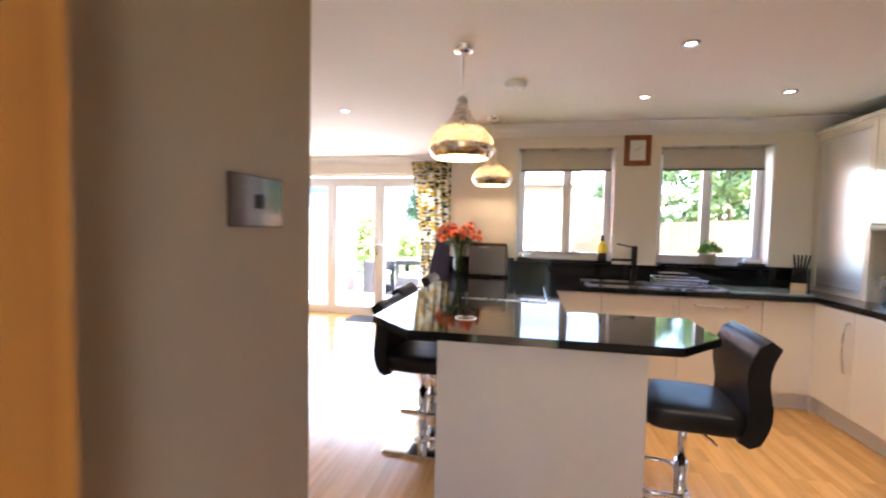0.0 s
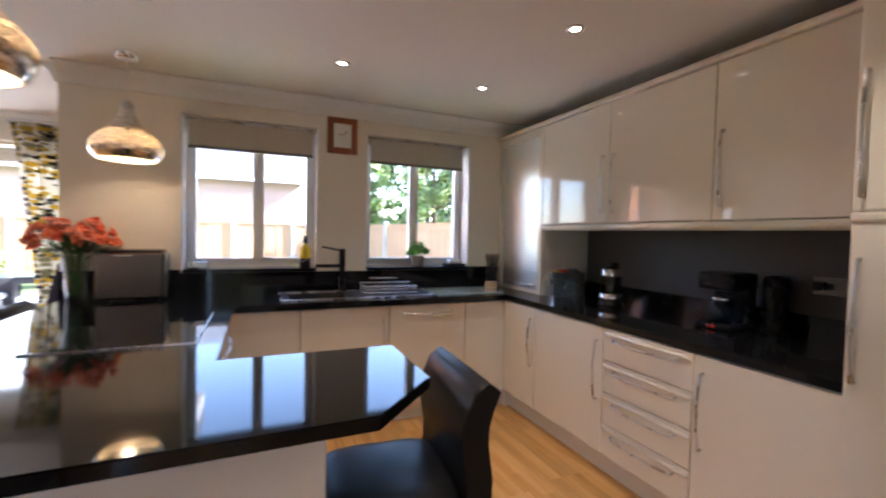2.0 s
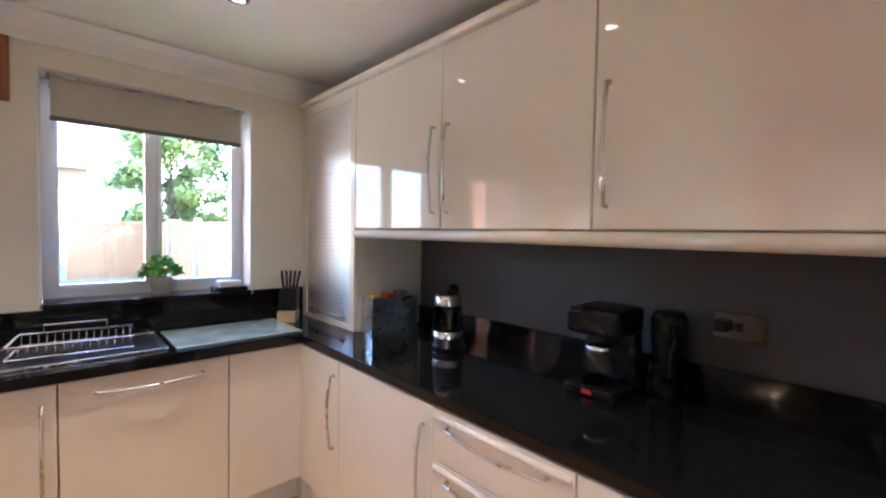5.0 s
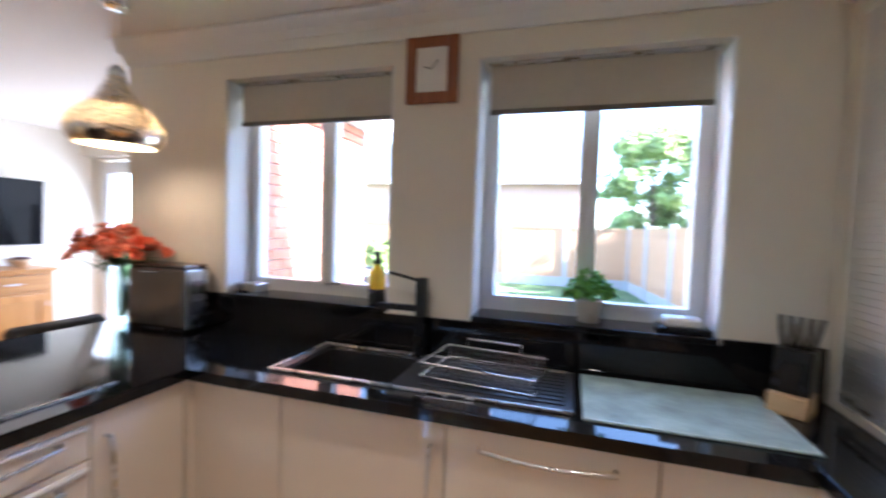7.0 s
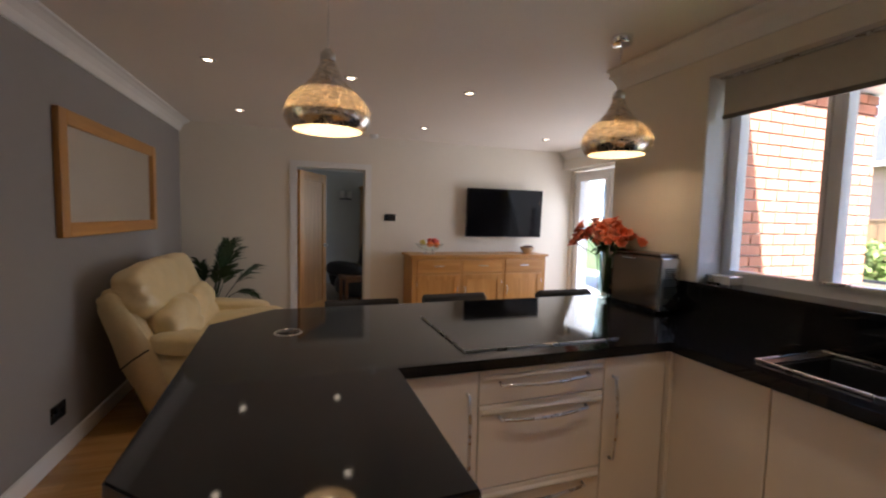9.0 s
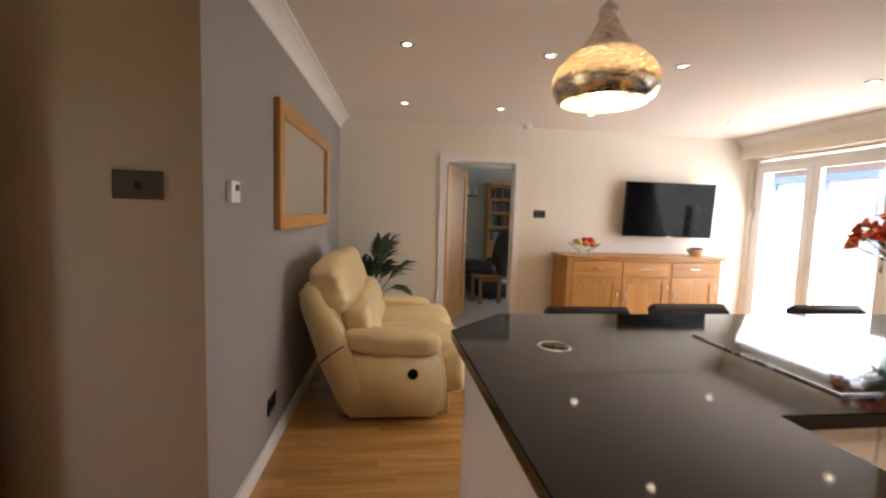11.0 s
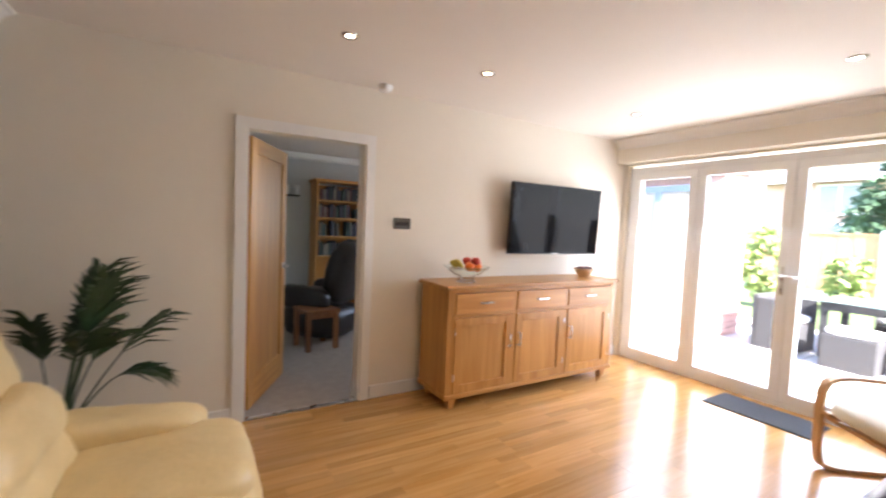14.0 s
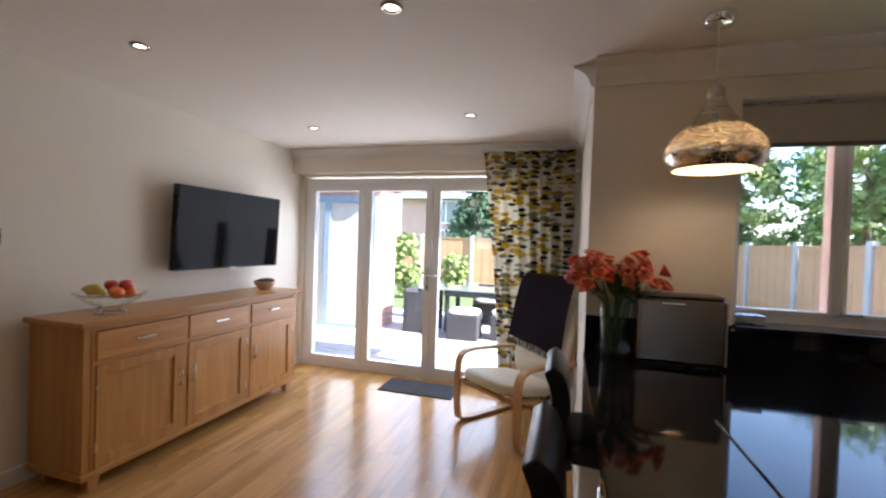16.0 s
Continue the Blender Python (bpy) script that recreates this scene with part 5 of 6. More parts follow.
def frond(base, tip, droop, n_leaf, length, parent, mat_leaf):
    base, tip = Vector(base), Vector(tip)
    bm = bmesh.new()
    pts = []
    for k in range(9):
        t = k / 8
        p = base.lerp(tip, t)
        p.z += droop * math.sin(math.pi * t * 0.9)
        pts.append(p)
    tube(bm, pts, 0.005, 6, radii=[0.006 - 0.0005 * k for k in range(9)])
    for k in range(n_leaf):
        t = 0.58 + 0.42 * k / n_leaf
        j = min(7, int(t * 8))
        p = pts[j].lerp(pts[j + 1], t * 8 - j)
        d = (pts[j + 1] - pts[j]).normalized()
        side = d.cross(Vector((0, 0, 1))).normalized() * (1 if k % 2 else -1)
        w = (d * 1.1 + side * 0.6 + Vector((0, 0, rng.uniform(-0.25, 0.15)))).normalized()
        ln = length * (1 - 0.55 * abs(t - 0.6)) * rng.uniform(0.8, 1.1)
        wid = side.cross(w).cross(w).normalized() * 0.011
        a, c = p, p + w * ln + Vector((0, 0, -0.35 * ln))
        mid = p + w * ln * 0.5 + Vector((0, 0, -0.06 * ln))
        v = [bm.verts.new(q) for q in (a - wid * 0.4, mid - wid, c, mid + wid, a + wid * 0.4)]
        bm.faces.new(v)
    return part("frond", bm, mat_leaf, parent)


for k in range(13):
    a = -0.9 + 4.1 * (k * 0.618 % 1)
    r = rng.uniform(0.15, 0.5)
    tx, ty = r * math.cos(a), r * math.sin(a)
    tx = max(-0.34, tx)
    ty = max(-0.28, ty)
    frond((0.02 * math.cos(a), 0.02 * math.sin(a), 0.27), (tx, ty, rng.uniform(0.75, 1.18) if k > 2 else rng.uniform(0.5, 0.6)), rng.uniform(0.04, 0.14), 26, rng.uniform(0.20, 0.30), palm, LEAF)

# ---- worktop things ----
TST = mat("dark_brushed_steel", (0.24, 0.195, 0.165), 0.26, 1.0, var=0.02, scale=14.0, rvar=0.02)
brd = thing("bread_maker", "brushed steel bread maker on the worktop", "bread maker", pose(-0.13, 4.985, TOP))
part("body", boxes((0, 0, 0.012, 0.37, 0.15, 0.315), bevel=0.016), TST, brd)
part("side_panel", boxes((0.3705, 0.008, 0.018, 0.376, 0.142, 0.305), bevel=0.003), STEEL, brd, "pale steel side with vents")
for k in range(6):
    for zz in (0.09, 0.19):
        part("vent_slot", boxes((0.3762, 0.03 + 0.0, zz + k * 0.011, 0.3775, 0.11, zz + 0.005 + k * 0.011)), BLACKP, brd)
part("lid", boxes((0.01, 0.006, 0.315, 0.36, 0.144, 0.33), bevel=0.006), TST, brd)
part("lid_handle", boxes((0.10, -0.012, 0.285, 0.20, 0.0, 0.295), bevel=0.003), CHROME, brd)
part("foot", boxes((0.03, 0.02, 0, 0.34, 0.13, 0.012)), BLACKP, brd)

vase = thing("flower_vase", "tall clear glass vase of orange lilies", "vase", pose(-0.225, 5.03, TOP))
bm = bmesh.new()
lathe(bm, [(0.0, 0.004), (0.045, 0.004), (0.05, 0.0), (0.052, 0.01), (0.058, 0.15), (0.072, 0.29), (0.068, 0.29), (0.054, 0.15), (0.047, 0.02), (0.0, 0.018)], 28)
part("glass", bm, glass("vase_glass", (0.90, 0.95, 0.93), 0.01), vase)
STEM = mat("flower_stem", (0.07, 0.16, 0.03), 0.5, var=0.2, scale=20.0)
PET = [mat("lily_orange", (0.66, 0.095, 0.025), 0.5, var=0.2, scale=30.0), mat("lily_coral", (0.70, 0.18, 0.08), 0.5, var=0.2, scale=30.0), mat("lily_pink", (0.76, 0.25, 0.16), 0.5, var=0.2, scale=30.0)]
rng = random.Random(11)
for k in range(54):
    a = rng.uniform(0, 6.283)
    r = 0.175 * math.sqrt(rng.uniform(0.02, 1))
    x, y = r * math.cos(a) * 0.6 + (0.10 if k % 2 else -0.10), max(-0.2, min(0.10, r * math.sin(a) * 0.85))
    z = 0.45 - 0.07 * (r / 0.175) ** 2 + rng.uniform(-0.04, 0.04)
    bm = bmesh.new()
    tube(bm, [(0.3 * x * 0.3, 0.3 * y * 0.3, 0.04), (0.25 * x, 0.25 * y, 0.27), (x, y, z)], 0.0032, 5)
    for q in range(2):
        b = rng.uniform(0, 6.28)
        s0 = Vector((0.5 * x, 0.5 * y, 0.33 + 0.05 * q))
        t0 = s0 + Vector((math.cos(b) * 0.1, math.sin(b) * 0.07, 0.02))
        n0 = Vector((-math.sin(b), math.cos(b), 0)) * 0.011
        bm.faces.new([bm.verts.new(v) for v in (s0, (s0 + t0) / 2 + n0, t0, (s0 + t0) / 2 - n0)])
    if k % 3 == 0:
        part("stem", bm, STEM, vase)
    else:
        bm.free()
    bm = bmesh.new()
    axis = Vector((x * 2.2 + rng.uniform(-0.4, 0.4), y * 2.2 + rng.uniform(-0.6, 0.2), 0.4)).normalized()
    u = axis.orthogonal().normalized()
    v0 = axis.cross(u)
    c = Vector((x, y, z))
    for pp in range(6):
        ph = pp * math.pi / 3 + (0.1 if pp % 2 else 0)
        dr = u * math.cos(ph) + v0 * math.sin(ph)
        sd = axis.cross(dr) * 0.017
        L2 = rng.uniform(0.034, 0.052)
        p1 = c + axis * 0.022 + dr * 0.018
        p2 = c + axis * 0.040 + dr * 0.6 * L2
        p3 = c + axis * 0.036 + dr * L2
        vs = [bm.verts.new(q) for q in (c, p1 - sd * 0.7, p1 + sd * 0.7, p2 - sd, p2 + sd, p3)]
        bm.faces.new((vs[0], vs[1], vs[2]))
        bm.faces.new((vs[1], vs[3], vs[4], vs[2]))
        bm.faces.new((vs[3], vs[5], vs[4]))
    part("blossom", bm, PET[(k * 7 // 5) % 3], vase)
for k in range(34):
    a = rng.uniform(0, 6.283)
    bm = bmesh.new()
    s0 = Vector((0.05 * math.cos(a), 0.04 * math.sin(a), 0.30))
    t0 = Vector((0.21 * math.cos(a), max(-0.2, min(0.1, 0.17 * math.sin(a))), rng.uniform(0.27, 0.43)))
    n0 = (t0 - s0).cross(Vector((0, 0, 1))).normalized() * 0.02
    mid = (s0 + t0) / 2 + Vector((0, 0, 0.03))
    vs = [bm.verts.new(q) for q in (s0, mid - n0, t0, mid + n0)]
    bm.faces.new((vs[0], vs[1], vs[2], vs[3]))
    part("leaf", bm, mat("lily_leaf", (0.045, 0.12, 0.025), 0.5, var=0.3) if k == 0 else bpy.data.materials["lily_leaf"], vase)

bot = thing("oil_bottle", "rounded bottle of bright yellow oil with black cap and sleeve", "bottle", pose(1.135, 5.22, SILL + 0.004))
bm = bmesh.new()
lathe(bm, [(0.040, 0.070), (0.042, 0.085), (0.042, 0.125), (0.036, 0.150), (0.018, 0.172), (0.013, 0.19)], 20)
part("glass", bm, mat("yellow_oil", (0.82, 0.62, 0.02), 0.12, var=0.06, coat=0.6), bot)
bm = bmesh.new()
lathe(bm, [(0.0, 0.0), (0.038, 0.0), (0.041, 0.008), (0.041, 0.070), (0.036, 0.072)], 20)
part("sleeve", bm, BLACKP, bot, "black lower sleeve")
bm = bmesh.new()
lathe(bm, [(0.0, 0.245), (0.013, 0.243), (0.016, 0.20), (0.016, 0.186), (0.0, 0.185)], 16)
part("cap", bm, BLACKP, bot)

bas = thing("potted_basil", "bright green basil in a small cream pot", "plant", pose(2.08, 5.24, SILL + 0.004))
bm = bmesh.new()
lathe(bm, [(0.0, 0.0), (0.042, 0.0), (0.052, 0.085), (0.055, 0.09), (0.05, 0.092), (0.045, 0.08), (0.0, 0.08)], 24)
part("pot", bm, mat("cream_pot", (0.62, 0.58, 0.48), 0.4, var=0.05), bas)
bm = bmesh.new()
for k in range(260):
    a, r = rng.uniform(0, 6.283), 0.10 * math.sqrt(rng.random())
    c = Vector((r * math.cos(a), r * math.sin(a) * 0.8, 0.10 + 0.13 * rng.random() * (1.1 - r / 0.12)))
    n = Vector((rng.uniform(-1, 1), rng.uniform(-1, 1), rng.uniform(0.2, 1))).normalized()
    u = n.orthogonal().normalized()
    w = n.cross(u)
    s1 = rng.uniform(0.012, 0.022)
    bm.faces.new([bm.verts.new(c + q) for q in (u * s1, w * s1 * 0.7 + n * 0.004, -u * s1, -w * s1 * 0.7 + n * 0.004)])
part("foliage", bm, mat("basil_leaf", (0.15, 0.38, 0.05), 0.45, var=0.35, scale=30.0), bas)

rad = tagged(part("radio", boxes((0.33, 5.20, SILL + 0.004, 0.47, 5.30, SILL + 0.05), bevel=0.006), STEEL), "small flat silver box on the window sill", "box")
tr = thing("sponge_tray", "white soap dish on a black tray by the window", "tray", pose(2.42, 5.22, SILL + 0.004))
part("tray", boxes((-0.09, -0.055, 0, 0.09, 0.055, 0.018), bevel=0.005), BLACKP, tr)
part("dish", boxes((-0.065, -0.04, 0.018, 0.065, 0.04, 0.055), bevel=0.01), UPVC, tr)

kb = thing("knife_block", "dark slanted knife block with black-handled knives", "knife block", pose(2.70, 5.02, TOP, 0, 0, -35))
part("base", boxes((-0.052, -0.07, 0, 0.052, 0.06, 0.065), bevel=0.004), wood("beech_base", (0.5, 0.33, 0.17), (0.62, 0.44, 0.25), 0.4, 0), kb)
bm = bmesh.new()
box(bm, -0.05, -0.05, 0.0655, 0.05, 0.05, 0.20, 0.004)
for v in bm.verts:
    v.co.y += (v.co.z - 0.02) * 0.18
part("block", bm, BLACKP, kb)
for k in range(5):
    bm = bmesh.new()
    x = -0.036 + 0.018 * k
    tube(bm, [(x, 0.03, 0.195), (x * 1.3, 0.035 + 0.01 * (k % 2), 0.25), (x * 1.5, 0.05, 0.30)], 0.008, 6)
    part("knife", bm, BLACKP, kb)

sb2 = thing("steel_caddy", "brushed steel storage box on the worktop", "box", pose(2.89, 4.395, TOP))
bm = boxes((0, 0, 0, 0.30, 0.006, 0.19), (0, 0.124, 0, 0.30, 0.13, 0.19), (0, 0.006, 0, 0.006, 0.124, 0.19), (0.294, 0.006, 0, 0.30, 0.124, 0.19), (0.006, 0.006, 0, 0.294, 0.124, 0.006))
part("box", bm, STEEL, sb2)
for k, c in enumerate(((0.35, 0.25, 0.03), (0.4, 0.05, 0.03), (0.2, 0.2, 0.22))):
    part("packet", boxes((0.03 + 0.085 * k, 0.03, 0.006, 0.09 + 0.085 * k, 0.10, 0.20 + 0.008 * k), bevel=0.008), mat("packet_paper", c, 0.5), sb2)

ket = thing("kettle", "glass and steel kettle with a black handle", "kettle", pose(3.05, 3.98, TOP, 0, 0, -60))
bm = bmesh.new()
lathe(bm, [(0.0, 0.0), (0.085, 0.0), (0.085, 0.018), (0.075, 0.022), (0.075, 0.05), (0.0, 0.05)], 28)
part("base", bm, BLACKP, ket, "black heating base")
bm = bmesh.new()
lathe(bm, [(0.0765, 0.05), (0.0765, 0.082), (0.073, 0.083)], 28)
part("band", bm, CHROME, ket, "chrome band")
bm = bmesh.new()
lathe(bm, [(0.074, 0.082), (0.072, 0.14), (0.066, 0.215)], 28)
part("glass_body", bm, glass("kettle_glass", (0.35, 0.38, 0.40), 0.02), ket)
bm = bmesh.new()
lathe(bm, [(0.067, 0.205), (0.067, 0.245), (0.058, 0.252), (0.0, 0.258)], 28)
part("collar", bm, STEEL, ket)
bm = bmesh.new()
lathe(bm, [(0.0, 0.272), (0.04, 0.268), (0.055, 0.255)], 20)
part("lid", bm, BLACKP, ket)
bm = bmesh.new()
strip(bm, smooth_line([(0, 0.05, 0.25), (0, 0.10, 0.285), (0, 0.145, 0.26), (0, 0.15, 0.18), (0, 0.125, 0.09), (0, 0.075, 0.06)]), 0.028, 0.018)
part("handle", bm, BLACKP, ket)

cm = thing("coffee_machine", "black filter coffee machine with a glass jug", "coffee machine", pose(3.11, 3.215, TOP, 0, 0, -90) @ Matrix.Scale(0.92, 4))
part("base", boxes((-0.10, -0.14, 0, 0.10, 0.10, 0.035), bevel=0.01), BLACKP, cm)
part("column", boxes((-0.10, 0.02, 0.035, 0.10, 0.10, 0.25), bevel=0.012), BLACKP, cm)
part("head", boxes((-0.105, -0.13, 0.22, 0.105, 0.105, 0.325), bevel=0.02), BLACKP, cm)
bm = bmesh.new()
lathe(bm, [(0.0, 0.0), (0.055, 0.0), (0.07, 0.03), (0.07, 0.07), (0.05, 0.12), (0.045, 0.14)], 24)
j = part("jug", bm, glass("jug_glass", (0.55, 0.6, 0.65), 0.02), cm)
j.location = (0, -0.06, 0.037)
bm = bmesh.new()
lathe(bm, [(0.046, 0.12), (0.052, 0.125), (0.05, 0.145), (0.0, 0.15)], 20)
b = part("band", bm, CHROME, j)
part("switch", boxes((-0.02, -0.146, 0.01, 0.02, -0.1395, 0.025)), mat("red_switch", (0.5, 0.02, 0.02), 0.4), cm)
gr = thing("coffee_grinder", "black upright coffee grinder with a lid", "grinder", pose(3.22, 3.045, TOP) @ Matrix.Scale(0.92, 4))
bm = bmesh.new()
lathe(bm, [(0.0, 0.0), (0.065, 0.0), (0.068, 0.02), (0.055, 0.18), (0.06, 0.2), (0.065, 0.29), (0.05, 0.315), (0.0, 0.318)], 24)
part("body", bm, BLACKP, gr)
bm = bmesh.new()
tube(bm, [(-0.05, -0.03, 0.27), (-0.10, -0.05, 0.25), (-0.10, -0.05, 0.12), (-0.055, -0.03, 0.08)], 0.011)
part("handle", bm, BLACKP, gr)


# ---- the next room through the doorway ----
RX0, RX1, RY0, RY1 = -7.0, XW - 0.12, 1.4, 6.6
CARPET = mat("beige_carpet", (0.42, 0.36, 0.30), 0.95, var=0.1, scale=14.0, bump=0.8, bscale=350)
PALE = mat("pale_grey_wall_paint", (0.55, 0.56, 0.56), 0.8, var=0.02, scale=2.0)
structure("floor_lounge", boxes((RX0, RY0, -0.12, RX1 + 0.09, RY1, 0.004)), CARPET, "beige fitted carpet of the lounge", "floor")
structure("ceiling_lounge", boxes((RX0 - 0.1, RY0 - 0.1, CEIL, RX1 + 0.019, RY1 + 0.1, CEIL + 0.15)), CEILM, "white lounge ceiling", "ceiling")
structure("wall_lounge_west", boxes((RX0 - 0.1, RY0, 0, RX0, RY1, CEIL)), PALE, "pale grey lounge wall", "wall")
structure("wall_lounge_south", boxes((RX0, RY0 - 0.1, 0, RX1, RY0, CEIL)), PALE, "pale grey lounge wall", "wall")
# the opening is invented, unseen, and only lets light into the lounge
structure("wall_lounge_north", boxes((RX0, RY1, 0, -5.9, RY1 + 0.1, CEIL), (-4.7, RY1, 0, RX1, RY1 + 0.1, CEIL), (-5.9, RY1, 0, -4.7, RY1 + 0.1, 0.9), (-5.9, RY1, 2.1, -4.7, RY1 + 0.1, CEIL)), PALE, "pale grey lounge wall with an added opening for fill light, out of view", "wall")
structure("trim_coving_lounge", boxes((RX0, RY0, CEIL - 0.1, RX0 + 0.09, RY1, CEIL - 0.001), bevel=0.02), TRIM, "white coving in the lounge", "trim")

rec = thing("recliner_chair", "dark brown leather recliner in the lounge", "armchair", pose(-5.45, 4.20, 0, 0, 0, -52))
for nm, c, sz, rt in (("base", (0, 0.05, 0.2), (0.80, 0.80, 0.40), (0, 0, 0)), ("seat_cushion", (0, -0.02, 0.45), (0.55, 0.72, 0.2), (0, 0, 0)), ("backrest", (0, 0.38, 0.78), (0.66, 0.28, 0.72), (-14, 0, 0)), ("headrest", (0, 0.47, 1.02), (0.58, 0.24, 0.3), (-14, 0, 0)), ("arm", (-0.38, 0.02, 0.5), (0.22, 0.78, 0.26), (0, 0, 0)), ("arm", (0.38, 0.02, 0.5), (0.22, 0.78, 0.26), (0, 0, 0)), ("footrest", (0, -0.42, 0.3), (0.56, 0.16, 0.38), (8, 0, 0))):
    bm = bmesh.new()
    soft_box(bm, c, sz, 3.2, 7, rt, 0.02)
    part(nm, bm, DLEATHER, rec)
tbl = thing("side_table", "small oak stool-table on the carpet", "table", pose(-4.90, 4.02, 0.004, 0, 0, 10))
DOAK = wood("dark_oak", (0.20, 0.075, 0.025), (0.32, 0.14, 0.05), 0.4, 2)
part("top", boxes((-0.19, -0.19, 0.40, 0.19, 0.19, 0.43), bevel=0.006), DOAK, tbl)
for x in (-0.155, 0.155):
    for y in (-0.155, 0.155):
        part("leg", boxes((x - 0.024, y - 0.024, 0, x + 0.024, y + 0.024, 0.40), bevel=0.003), DOAK, tbl)
for x in (-0.155, 0.155):
    part("rail", boxes((x - 0.01, -0.13, 0.34, x + 0.01, 0.13, 0.40)), DOAK, tbl)
bk = thing("bookcase", "tall oak bookcase filled with dark-spined books", "bookcase", pose(-6.62, 4.42, 0, 0, 0, 0))
part("side", boxes((-0.36, 0, 0, 0.02, 0.03, 1.95)), OAK, bk)
part("side", boxes((-0.36, 0.97, 0, 0.02, 1.0, 1.95)), OAK, bk)
part("back", boxes((-0.36, 0.03, 0.05, -0.345, 0.97, 1.92)), OAK, bk)
part("cornice", boxes((-0.37, -0.03, 1.95, 0.05, 1.03, 1.99), bevel=0.01), OAK, bk)
for z in (0.05, 0.45, 0.82, 1.12, 1.40, 1.66):
    part("shelf", boxes((-0.345, 0.03, z, 0.01, 0.97, z + 0.025)), OAK, bk)
rng = random.Random(3)
for z, gap in ((1.145, 0.25), (1.425, 0.23), (1.685, 0.25), (0.845, 0.26)):
    y = 0.05
    while y < 0.92:
        w = rng.uniform(0.018, 0.045)
        if rng.random() < 0.85:
            o = part("book", boxes((-0.30, y, z, -0.12 - rng.uniform(0, 0.03), y + w - 0.002, z + gap * rng.uniform(0.65, 0.92))), mat("book_cloth", rng.choice([(0.03, 0.03, 0.04), (0.10, 0.03, 0.03), (0.05, 0.05, 0.08), (0.2, 0.18, 0.15), (0.04, 0.07, 0.06)]), 0.6))
            o.matrix_basis = pose(-6.62, 4.42, 0)
            tagged(o, "worn dark book standing on the bookcase shelf", "book", "books on the shelves")
        y += w
wl = thing("wall_light", "twin-shade wall light in the lounge, off", "wall light", pose(RX0, 4.12, 1.72))
part("bar", boxes((0, -0.12, 0, 0.09, 0.12, 0.025), bevel=0.005), BLACKP, wl)
for y in (-0.075, 0.075):
    bm = bmesh.new()
    lathe(bm, [(0.03, 0.025), (0.045, 0.05), (0.045, 0.17), (0.04, 0.17), (0.04, 0.05)], 20, 0.06, y)
    part("shade", bm, mat("white_glass_shade", (0.75, 0.74, 0.72), 0.3), wl)

# ---- outside ----
GRASS = mat("lawn", (0.10, 0.15, 0.045), 0.9, var=0.35, scale=3.0, bump=0.6, bscale=90)
PAVE = mat("pale_stone_paving", (0.50, 0.48, 0.45), 0.8, var=0.12, scale=4.0, bump=0.2, bscale=70)
bm = bmesh.new()
bmesh.ops.create_grid(bm, x_segments=8, y_segments=8, size=400)
g = structure("ground", bm, GRASS, "lawn running out to the horizon", "ground")
g.location.z = -0.16
BRICK = mat("red_brick", (0.46, 0.20, 0.13), 0.85, var=0.25, scale=7.0, bump=0.3, bscale=60)
PINKB = mat("pink_brick", (0.58, 0.37, 0.31), 0.9, var=0.12, scale=9.0, bump=0.3, bscale=60)
MORTAR = mat("grey_mortar", (0.55, 0.52, 0.48), 0.95, var=0.08, scale=10.0)
SLATE = mat("grey_slate_roof", (0.12, 0.125, 0.14), 0.7, var=0.2, scale=6.0, bump=0.3, bscale=30)
FENCEW = mat("orange_fence_wood", (0.50, 0.29, 0.15), 0.85, var=0.2, scale=4.0, bump=0.3, bscale=40)
CONC = mat("grey_concrete_post", (0.40, 0.39, 0.37), 0.9, var=0.1, scale=6.0, bump=0.3, bscale=60)

# house roof and eaves over the kitchen
rf = thing("house_roof", "white soffit and slate edge of the house roof", "roof", kind="structure")
part("roof_slab", boxes((XW - 4.0, -0.6, CEIL + 0.155, XR + 0.55, YP + 0.55, CEIL + 0.35), (XR + 0.55, -0.6, CEIL + 0.155, XE + 0.5, NW2 + 0.32, CEIL + 0.35)), SLATE, rf)
part("soffit", boxes((XR + 0.31, NW2 + 0.001, CEIL + 0.02, XE + 0.5, NW2 + 0.32, CEIL + 0.15), (XR + 0.301, NW2 + 0.32, CEIL + 0.02, XR + 0.55, YP + 0.55, CEIL + 0.15)), UPVC, rf)


def fence(x0, y0, x1, y1, bays, name_label):
    f = thing("garden_fence", name_label, "fence")
    d = Vector((x1 - x0, y1 - y0, 0))
    L = d.length
    ang = math.degrees(math.atan2(d.y, d.x))
    f.matrix_basis = pose(x0, y0, -0.16, 0, 0, ang)
    w = L / bays
    pm, bm_ = None, None
    for k in range(bays + 1):
        if pm is None:
            o = part("concrete_post", boxes((-0.06, -0.06, 0, 0.06, 0.06, 1.85), bevel=0.01), CONC, f)
            pm = o.data
        else:
            o = new("concrete_post", pm)
            o.parent = f
        o.location.x = k * w
    for k in range(bays):
        o = part("gravel_board", boxes((k * w + 0.06, -0.025, 0, (k + 1) * w - 0.06, 0.025, 0.28)), CONC, f)
        nb3 = 11
        for j in range(nb3):
            a = k * w + 0.07 + (w - 0.14) * j / nb3
            if bm_ is None:
                ob = part("fence_board", boxes((0, -0.012, 0.285, (w - 0.14) / nb3 + 0.012, 0.006, 1.74)), FENCEW, f)
                bm_ = ob.data
            else:
                ob = new("fence_board", bm_)
                ob.parent = f
            ob.location = (a, 0.007 * (j % 2), 0)
        part("capping", boxes((k * w + 0.06, -0.03, 1.745, (k + 1) * w - 0.06, 0.03, 1.775)), FENCEW, f)
    return f


